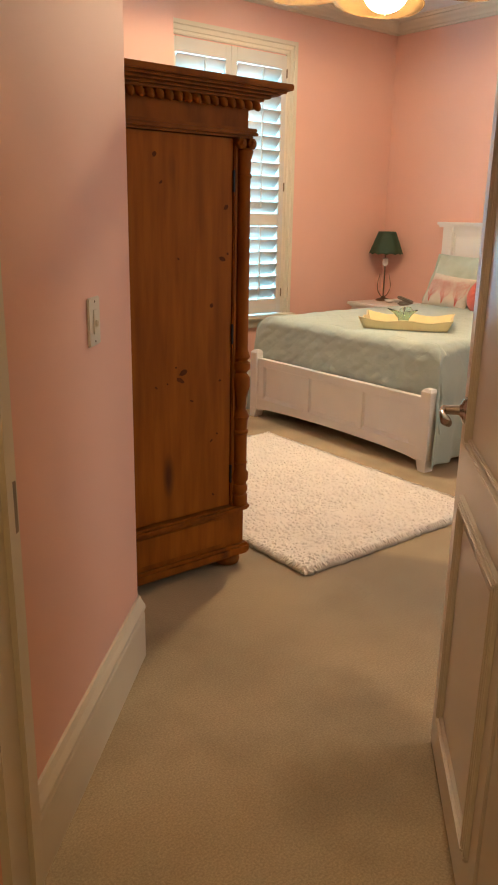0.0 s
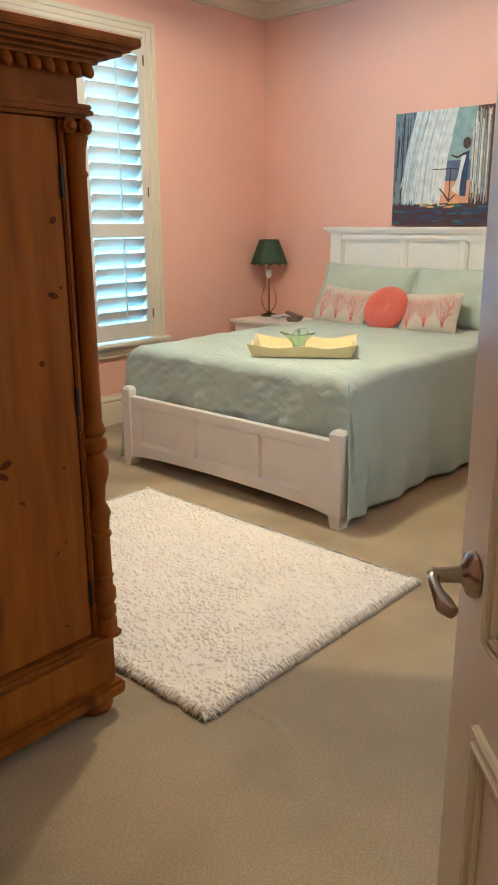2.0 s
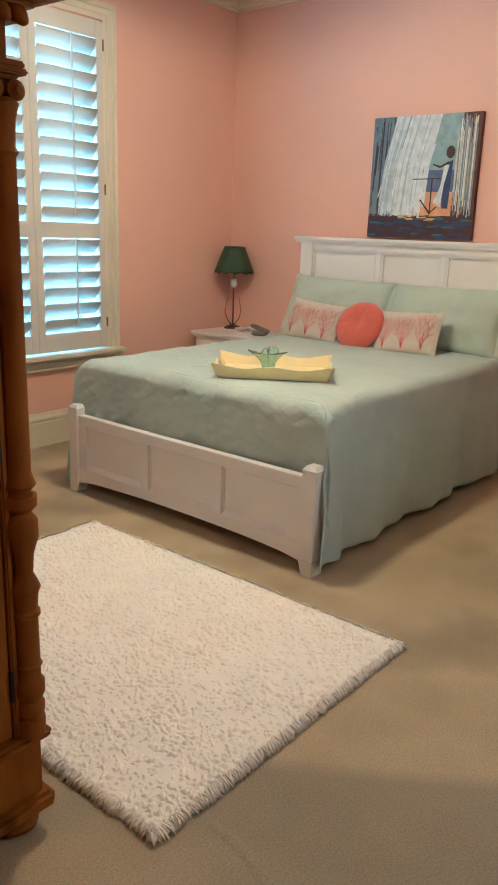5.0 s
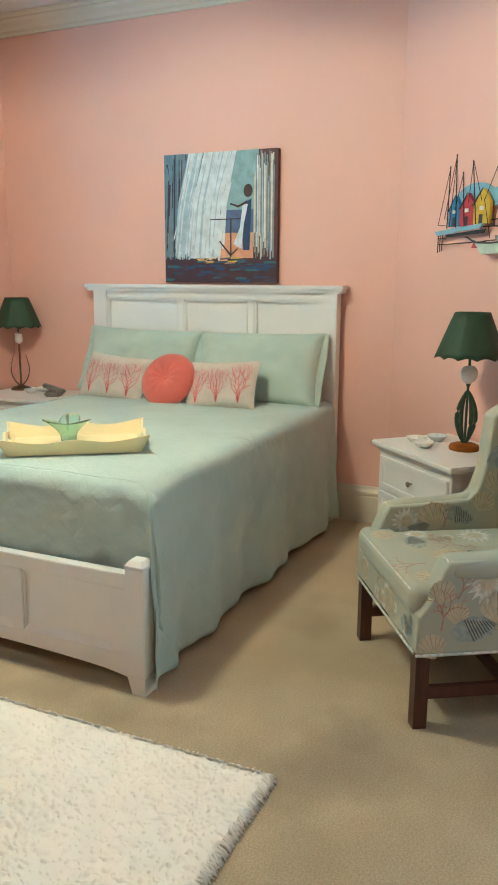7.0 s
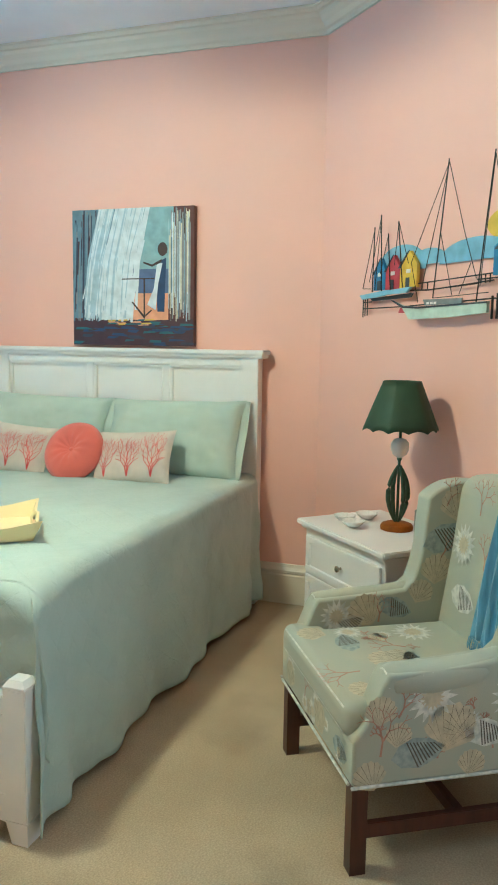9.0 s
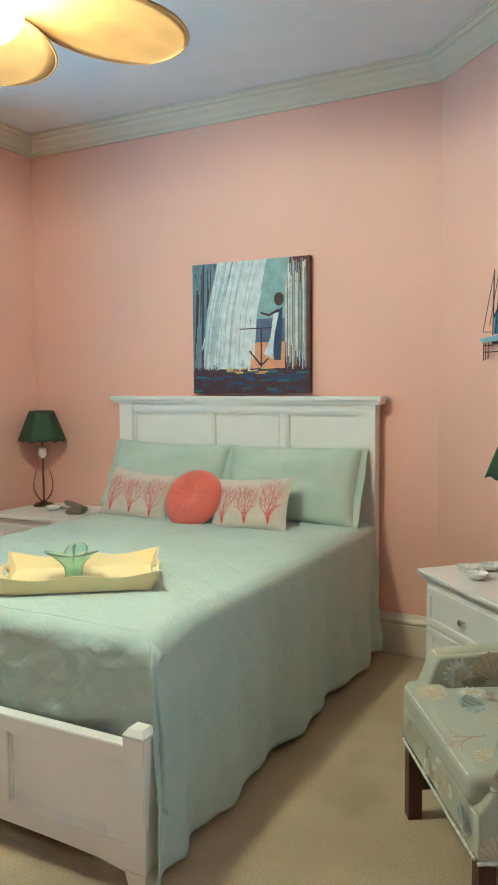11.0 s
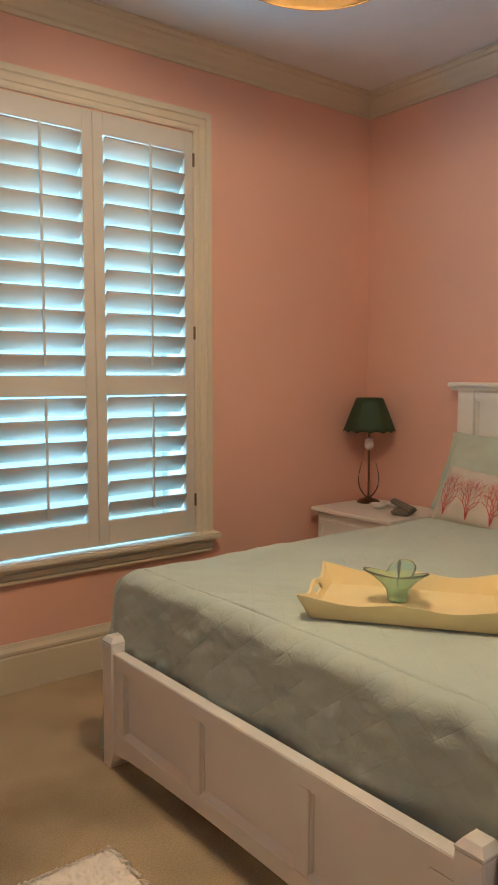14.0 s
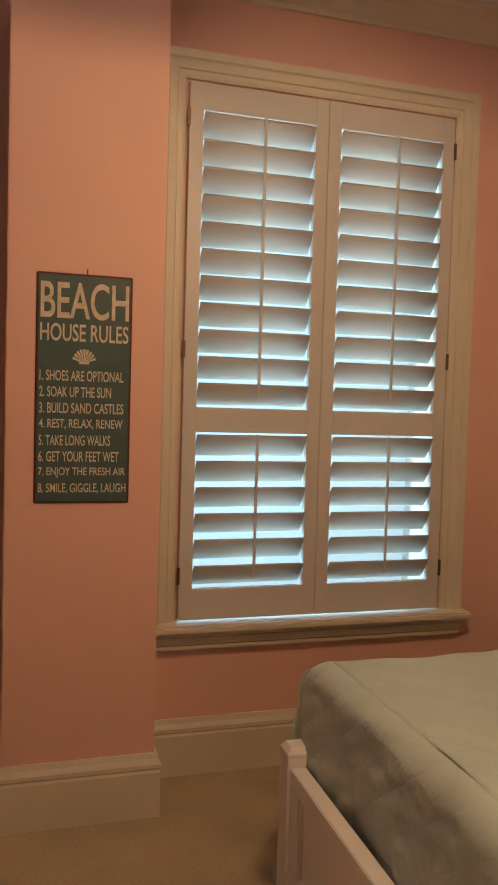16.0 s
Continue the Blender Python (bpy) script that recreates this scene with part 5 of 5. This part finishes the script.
class Strokes:
    def __init__(self):
        self.b = {}

    def poly(self, col, pts, lift=0.001):
        bm = self.b.setdefault(col, bmesh.new())
        bm.faces.new([bm.verts.new((x * PW, y * PH, lift)) for x, y in pts])

    def done(self):
        for col, bm in self.b.items():
            tagged(part("brushwork", bm, COLS[col], pt, col + " brush strokes"), kind="stuff")


S = Strokes()
S.poly("slate", [(0.0, 0.2), (0.62, 0.2), (0.62, 1), (0.0, 1)], 0.0005)
S.poly("sky", [(0.5, 0.56), (0.84, 0.56), (0.84, 1), (0.5, 1)], 0.0008)
S.poly("sea", [(0.48, 0.38), (0.82, 0.38), (0.82, 0.56), (0.48, 0.56)], 0.0009)
S.poly("sand", [(0.48, 0.19), (0.8, 0.19), (0.8, 0.385), (0.48, 0.385)], 0.001)
S.poly("plum", [(0, 0), (1, 0), (1, 0.2), (0, 0.19)], 0.0008)
rs = random.Random(8)
S.poly("pale", [(0.12, 0.2), (0.5, 0.2), (0.5, 0.5), (0.6, 1.0), (0.26, 1.0), (0.2, 0.5)], 0.0012)
S.poly("white", [(0.24, 0.19), (0.48, 0.19), (0.46, 0.5), (0.54, 0.9), (0.40, 0.95), (0.28, 0.5)], 0.0014)
for k in range(110):  # dark drape and blue folds at the edge
    x = rs.uniform(0.0, 0.22)
    y0, y1 = rs.uniform(0.17, 0.6), rs.uniform(0.7, 1.0)
    w = rs.uniform(0.003, 0.014)
    S.poly(rs.choice(["dusk", "slate", "slate", "plum", "dusk", "grey"]), [(x, y0), (x + w, y0), (x + w + 0.015, y1), (x + 0.015, y1)], 0.001 + k * 0.00002)
for k in range(210):  # blowing white curtain
    f = rs.random()
    xt, xb = 0.24 + 0.38 * f + rs.uniform(-0.03, 0.03), 0.10 + 0.41 * f + rs.uniform(-0.03, 0.03)
    y0, y1 = rs.uniform(0.17, 0.35), rs.choice([1.0, 1.0, rs.uniform(0.6, 0.95)])
    w = rs.uniform(0.003, 0.016)
    xm = (xt + xb) / 2 - 0.03
    xt = xb + (xt - xb) * y1
    ym = (y0 + y1) / 2
    S.poly(rs.choice(["white", "white", "white", "pale", "pale", "white", "pale", "slate"] if f < 0.3 else ["white", "white", "white", "white", "pale"]), [(xb, y0), (xb + w * 1.6, y0), (xm + w * 1.4, ym), (xt + w, y1), (xt, y1), (xm, ym)], 0.0022 + k * 0.00001)
for k in range(80):  # straight curtain
    x = rs.uniform(0.80, 0.97)
    y0, y1 = rs.uniform(0.18, 0.4), rs.uniform(0.75, 1.0)
    w = rs.uniform(0.003, 0.012)
    S.poly(rs.choice(["grey", "slate", "cream", "grey", "white", "umber", "grey", "pale", "slate"]), [(x, y0), (x + w, y0), (x + w, y1), (x, y1)], 0.0016 + k * 0.00002)
for k in range(50):  # dark floor with coloured reflections
    x, y = rs.uniform(0, 0.9), rs.uniform(0.0, 0.17)
    S.poly(rs.choice(["plum", "navy", "teal", "umber", "dusk", "navy", "teal"]), [(x, y), (x + rs.uniform(0.05, 0.16), y + rs.uniform(-0.01, 0.01)), (x + 0.1, y + 0.016), (x + 0.01, y + 0.018)], 0.0012 + k * 0.00002)
for k in range(16):
    x, y = rs.uniform(0.28, 0.62), rs.uniform(0.145, 0.185)
    S.poly(rs.choice(["ochre", "ochre", "sand", "teal"]), [(x, y), (x + 0.09, y + 0.004), (x + 0.08, y + 0.014), (x + 0.01, y + 0.012)], 0.0026 + k * 0.00002)
S.poly("umber", [(0.42, 0.485), (0.7, 0.487), (0.7, 0.495), (0.42, 0.493)], 0.0045)
S.poly("umber", [(0.60, 0.2), (0.612, 0.2), (0.612, 0.49), (0.60, 0.49)], 0.0045)
S.poly("umber", [(0.50, 0.32), (0.51, 0.325), (0.612, 0.215), (0.60, 0.205)], 0.0046)
S.poly("umber", [(0.60, 0.215), (0.605, 0.205), (0.67, 0.26), (0.66, 0.265)], 0.0046)
S.poly("navy", [(0.715, 0.25), (0.77, 0.25), (0.785, 0.64), (0.745, 0.62), (0.70, 0.42)], 0.0048)
S.poly("white", [(0.63, 0.3), (0.70, 0.26), (0.72, 0.45), (0.755, 0.6), (0.71, 0.6), (0.685, 0.42)], 0.005)
S.poly("umber", [(0.715 + 0.04 * (1 + math.cos(a)), 0.70 + 0.05 * math.sin(a)) for a in [k * math.pi / 6 for k in range(12)]], 0.005)
S.poly("umber", [(0.745, 0.605), (0.67, 0.575), (0.60, 0.60), (0.60, 0.613), (0.67, 0.592), (0.75, 0.63)], 0.0052)
S.poly("sand", [(0.72, 0.19), (0.755, 0.19), (0.765, 0.25), (0.725, 0.25)], 0.005)
S.done()

# ---- harbour wall sculpture: local x to its right end, y up, z off the wall ----
HA = Matrix(((-R2, 0, -R2, uv(5.80, VA)[0]), (-R2, 0, R2, uv(5.80, VA)[1]), (0, 1, 0, 1.63), (0, 0, 0, 1)))
art = thing("wall_sculpture", "painted metal wall sculpture of a harbour with boats and houses", "wall art", HA)


def g(a, b):
    return ((a + 0.0) / 700.0, (846 - b) / 1255.0)


def plate(name, pts, z0, z1, col, label="", par=None):
    bm = bmesh.new()
    prism(bm, [g(*p) for p in pts], z0, z1)
    return part(name, bm, col, par or art, label)


def wire(bm, pts, z, r=0.0022):
    tube(bm, [(*g(*p), z) for p in pts], r, 6)


AB, AY, AR, AH, AD, AG = paint("metal_blue", (0.06, 0.22, 0.42), 0.4), paint("metal_yellow", (0.75, 0.50, 0.05), 0.4), paint("metal_red", (0.48, 0.05, 0.07), 0.4), paint("metal_hill_blue", (0.26, 0.48, 0.62), 0.4), paint("metal_slate", (0.05, 0.06, 0.07), 0.4), paint("metal_pale_hull", (0.55, 0.66, 0.55), 0.35)


def dome(x0, x1, yb, yt, n=14, wob=0.0):
    return [(x0, yb)] + [(x0 + (x1 - x0) * (0.5 - 0.5 * math.cos(math.pi * k / n)), yb - (yb - yt) * math.sin(math.pi * k / n) ** 0.8) for k in range(1, n)] + [(x1, yb)]


plate("hill", dome(150, 400, 590, 440), 0.012, 0.015, AH, "sky blue hill")
plate("hill", dome(330, 495, 568, 482), 0.014, 0.017, AH, "sky blue hill")
plate("hill", dome(462, 760, 578, 462), 0.012, 0.015, AH, "sky blue hill")
plate("hill", dome(860, 1090, 560, 450), 0.012, 0.015, AH, "sky blue hill")
plate("sun_disc", [(770 + 118 * math.cos(a), 415 + 90 * math.sin(a)) for a in [k * math.pi / 14 for k in range(28)]], 0.006, 0.009, AY, "yellow sun")


def house(x0, x1, yb, yt, col, roof_w, z):
    h = plate("house", [(x0, yb), (x1, yb), (x1, yt + 75), ((x0 + x1) / 2 + 5, yt), (x0, yt + 75)], z, z + 0.018, col, "small painted metal house")
    mx = (x0 + x1) / 2
    plate("roof", [(mx + 5, yt - 4), (mx - roof_w + 10, yt + 5), (x0 - roof_w + 4, yt + 92), (x0 + 2, yt + 90)], z + 0.0185, z + 0.022, AD, "slate grey roof", h)
    plate("door", [(mx - 10, yb), (mx + 8, yb), (mx + 8, yb - 55), (mx - 10, yb - 55)], z + 0.0185, z + 0.021, AD, "", h)
    plate("window", [(mx - 8, yb - 80), (mx + 12, yb - 80), (mx + 12, yb - 102), (mx - 8, yb - 102)], z + 0.0185, z + 0.021, PORC, "", h)


house(150, 215, 690, 505, AB, 10, 0.02)
house(218, 292, 692, 498, AR, 12, 0.022)
house(296, 380, 690, 487, AY, 14, 0.024)
house(705, 830, 668, 455, AB, -60, 0.02)
house(850, 930, 668, 470, AR, 12, 0.022)
bm = bmesh.new()
for pts in ([(85, 712), (85, 846)], [(97, 712), (97, 840)], [(110, 735), (110, 836)], [(85, 794), (360, 794)], [(85, 755), (135, 755)], [(345, 792), (730, 778)], [(380, 672), (705, 655)], [(340, 705), (440, 712), (705, 690)], [(398, 672), (398, 708)], [(425, 672), (425, 708)], [(415, 712), (640, 700)], [(640, 680), (1000, 676)], [(655, 655), (655, 700)], [(672, 655), (672, 700)], [(690, 655), (690, 700)], [(720, 770), (1000, 772)], [(720, 820), (1000, 825)]):
    wire(bm, pts, 0.03, 0.0028)
part("dock_rail", bm, IRON, art, "black wire dock rails")
for x in (718, 737, 757, 900, 918):
    bm = bmesh.new()
    wire(bm, [(x, 740 + x % 30), (x, 880)], 0.05, 0.005)
    part("piling", bm, IRON, art)


def boat(hull, masts, z, col, rig):
    h = plate("boat_hull", hull, z, z + 0.014, col, "painted metal boat hull")
    bm = bmesh.new()
    for p, q in masts:
        wire(bm, [p, q], z + 0.01, 0.0026)
    part("mast", bm, IRON, h)
    bm = bmesh.new()
    for p in rig:
        wire(bm, p, z + 0.008, 0.0016)
    part("rigging", bm, IRON, h)
    return h


boat([(90, 715), (245, 695), (225, 728), (105, 740)], [((163, 322), (160, 700)), ((197, 258), (212, 700))], 0.045, AH, [[(163, 322), (103, 675)], [(103, 675), (150, 680)], [(197, 258), (140, 640)], [(197, 258), (172, 690)]])
boat([(225, 725), (245, 700), (370, 690), (350, 720)], [((243, 374), (265, 700)), ((295, 318), (328, 690))], 0.05, AH, [[(243, 374), (205, 600)], [(295, 318), (280, 560)], [(295, 318), (352, 560)]])
plate("boat_shadow", [(130, 735), (360, 720), (350, 745), (140, 752)], 0.03, 0.034, AD)
big = boat([(285, 760), (345, 795), (420, 803), (715, 795), (715, 850), (560, 866), (378, 870), (345, 810)], [((531, 60), (485, 762)), ((715, 82), (670, 795))], 0.06, AG, [[(531, 75), (375, 560), (415, 780)], [(531, 75), (610, 450), (665, 680)], [(531, 80), (430, 700)], [(505, 420), (568, 755)], [(640, 600), (597, 752)], [(485, 762), (715, 752)], [(715, 100), (765, 450), (800, 700)], [(715, 100), (680, 720)]])
plate("gunwale", [(285, 758), (300, 762), (350, 796), (420, 804), (715, 796), (715, 804), (420, 814), (345, 806)], 0.0742, 0.079, AD, "dark gunwale", big)
plate("cabin", [(450, 768), (620, 772), (620, 798), (460, 800)], 0.0742, 0.082, paint("metal_grey", (0.22, 0.24, 0.24), 0.4), "grey cabin", big)
for x in (475, 492, 508):
    plate("porthole", [(x - 6, 783), (x + 5, 783), (x + 5, 795), (x - 6, 795)], 0.0822, 0.084, PORC, "", big)
plate("dinghy", [(298, 830), (345, 832), (340, 800), (310, 795)], 0.04, 0.046, AR, "red dinghy")
boat([(760, 880), (1000, 870), (985, 905), (790, 910)], [((880, 200), (880, 870))], 0.05, AG, [[(880, 210), (780, 860)], [(880, 210), (985, 860)]])

# ---- metal sign on the pier ----
SX0, SX1, SZ0, SZ1 = 3.027, 3.352, 1.148, 1.94
SY = PY - 0.006
sign = thing("metal_sign", "dark teal metal sign with cream beach house rules", "sign", Matrix(((1, 0, 0, SX0), (0, 0, -1, SY), (0, 1, 0, SZ0), (0, 0, 0, 1))))
SW, SH = SX1 - SX0, SZ1 - SZ0
part("rim", bx((0, 0, -0.005), (SW, SH, 0.0), 0.003), SIGN_R, sign, "rusty dark red rim")
part("plate", bx((0.008, 0.008, -0.002), (SW - 0.008, SH - 0.008, 0.0012)), SIGN_G, sign)
bm = bmesh.new()
tube(bm, [(SW * 0.52, SH + 0.018, -0.002), (SW * 0.52, SH - 0.003, 0.002)], 0.002, 6)
part("nail", bm, IRON, sign)


def words(text, x0, x1, z0, z1):
    cu_ = bpy.data.curves.new("text", "FONT")
    cu_.body, cu_.size = text, 1.0
    cu_.extrude = 0.004
    cu_.offset = 0.012
    tmp = bpy.data.objects.new("text", cu_)
    me_ = bpy.data.meshes.new_from_object(tmp)
    bpy.data.objects.remove(tmp)
    co = np.array([v.co for v in me_.vertices])
    lo, hi = co.min(0), co.max(0)
    for v in me_.vertices:
        v.co = (x0 + (v.co.x - lo[0]) / (hi[0] - lo[0]) * (x1 - x0), z0 + (v.co.y - lo[1]) / (hi[1] - lo[1]) * (z1 - z0), 0.0014 + (v.co.z - lo[2]) * 0.06)
    me_.materials.clear()
    me_.materials.append(SIGN_W)
    ob = new("lettering", me_)
    ob.parent = sign


words("BEACH", 0.014, SW - 0.012, SH - 0.155, SH - 0.03)
words("HOUSE RULES", 0.014, SW - 0.012, SH - 0.232, SH - 0.172)
lines = ["1. SHOES ARE OPTIONAL", "2. SOAK UP THE SUN", "3. BUILD SAND CASTLES", "4. REST, RELAX, RENEW", "5. TAKE LONG WALKS", "6. GET YOUR FEET WET", "7. ENJOY THE FRESH AIR", "8. SMILE, GIGGLE, LAUGH"]
ends = [0.92, 0.79, 0.925, 0.92, 0.79, 0.885, 0.955, 0.965]
for k, (tx, e) in enumerate(zip(lines, ends)):
    z = SH - 0.368 - 0.0558 * k
    words(tx, 0.014, SW * e, z, z + 0.036)
bm = bmesh.new()
for k in range(9):
    a0, a1 = math.pi * (0.06 + 0.88 * k / 9 + 0.012), math.pi * (0.06 + 0.88 * (k + 1) / 9 - 0.012)
    r = 0.040
    prism(bm, [(SW / 2 + 0.006 * math.cos(a0), 0.004 * math.sin(a0)), (SW / 2 + r * math.cos(a0), r * math.sin(a0) * 1.15), (SW / 2 + r * 1.05 * math.cos((a0 + a1) / 2), r * 1.2 * math.sin((a0 + a1) / 2)), (SW / 2 + r * math.cos(a1), r * math.sin(a1) * 1.15), (SW / 2 + 0.006 * math.cos(a1), 0.004 * math.sin(a1))], 0.0014, 0.0024, Matrix.Translation((0, SH - 0.304, 0)))
box(bm, (SW / 2 - 0.017, SH - 0.309, 0.0014), (SW / 2 + 0.017, SH - 0.300, 0.0024))
part("scallop_emblem", bm, SIGN_W, sign, "cream scallop shell emblem")

# ---- ceiling fan ----
FX, FY = 3.80, 3.42
fan = thing("ceiling_fan", "ceiling fan with oval tan woven blades and lit globe", "ceiling fan", pose(FX, FY, 0))
bm = bmesh.new()
lathe(bm, [(0.075, H - 0.001), (0.07, H - 0.03), (0.03, H - 0.05), (0.014, H - 0.055), (0.014, 2.98)], 24)
part("downrod", bm, BRASS, fan, "", True)
bm = bmesh.new()
lathe(bm, [(0.03, 2.99), (0.10, 2.97), (0.13, 2.93), (0.13, 2.87), (0.10, 2.84), (0.07, 2.83), (0.07, 2.81), (0.02, 2.80)], 32)
part("motor", bm, BRASS, fan, "", True)
for k in range(5):
    a = -23 + 72 * k
    bm = bmesh.new()

    def blade(i, j):
        i = 0.02 + 0.97 * i
        i = (1 - math.cos(math.pi * i)) / 2
        r = 0.14 + 0.57 * i
        hwid = 0.29 * math.sqrt(max(0.0, 1 - (2 * i - 1) ** 2)) * (0.85 + 0.25 * i)
        t = (2 * j - 1)
        return (r, t * hwid, 2.785 + (0.02 * (1 - t * t) + 0.02 * t) * hwid / 0.25 - 0.045 * i * i)
    grid(bm, blade, 24, 14)
    bl = part("blade", bm, RATTAN, fan, "oval tan woven palm-leaf blade", True)
    bl.rotation_euler = (0, 0, radians(a))
    bl.modifiers.new("thick", "SOLIDIFY").thickness = 0.005
    bm = bmesh.new()
    rim = [blade(i / 24, 0) for i in range(25)] + [blade(1, j / 14) for j in range(1, 15)] + [blade(1 - i / 24, 1) for i in range(1, 25)]
    tube(bm, rim, 0.006, 6)
    part("rim", bm, RATTAN, bl, "", True)
    bm = bmesh.new()
    box(bm, (0.09, -0.02, 2.795), (0.24, 0.02, 2.806), None, 0.003)
    part("blade_iron", bm, BRASS, bl)
bm = bmesh.new()
lathe(bm, [(0.02, 2.805), (0.085, 2.80), (0.09, 2.775), (0.06, 2.76)], 24)
part("fitter", bm, BRASS, fan, "", True)
bm = bmesh.new()
bmesh.ops.create_uvsphere(bm, u_segments=32, v_segments=18, radius=0.125, matrix=pose(0, 0, 2.705) @ Matrix.Diagonal((1, 1, 0.8, 1)))
part("globe", bm, GLOBE, fan, "glowing frosted glass globe", True)
bm = bmesh.new()
lathe(bm, [(0.006, 2.59), (0.006, 2.61)], 10)
part("finial", bm, BRASS, fan)

# ---- desk by the other window ----
dk = thing("desk", "brown wooden desk with a glass top beside the window", "desk")
part("top", bx((2.15, 4.56, 0.76), (2.80, 5.28, 0.79), 0.006), PINE_D, dk)
part("glass_top", bx((2.152, 4.562, 0.792), (2.798, 5.278, 0.80), 0.002), AQUA, dk, "greenish glass top")
for x in (2.19, 2.50):
    for y in (4.60, 5.24):
        part("leg", bx((x - 0.025, y - 0.025, 0), (x + 0.025, y + 0.025, 0.761), 0.004), PINE_D, dk)
part("apron", bx((2.17, 4.585, 0.66), (2.78, 4.61, 0.762), 0.003), PINE_D, dk)
part("apron", bx((2.495, 4.60, 0.66), (2.52, 5.26, 0.762), 0.003), PINE_D, dk)

# ---- hall lamp, which lights the entry ----
hl = thing("ceiling_light", "round flush ceiling light, lit, in the entry hall", "ceiling light", pose(*uv(0.15, 0.0), 0))
bm = bmesh.new()
lathe(bm, [(0.17, H - 0.001), (0.17, H - 0.03), (0.155, H - 0.035)], 32)
part("frame", bm, BRASS, hl, "brass rim", True)
bm = bmesh.new()
lathe(bm, [(0.15, H - 0.034), (0.14, H - 0.07), (0.10, H - 0.095), (0.02, H - 0.105)], 32)
part("diffuser", bm, HALL_GLOW, hl, "glowing frosted diffuser", True)
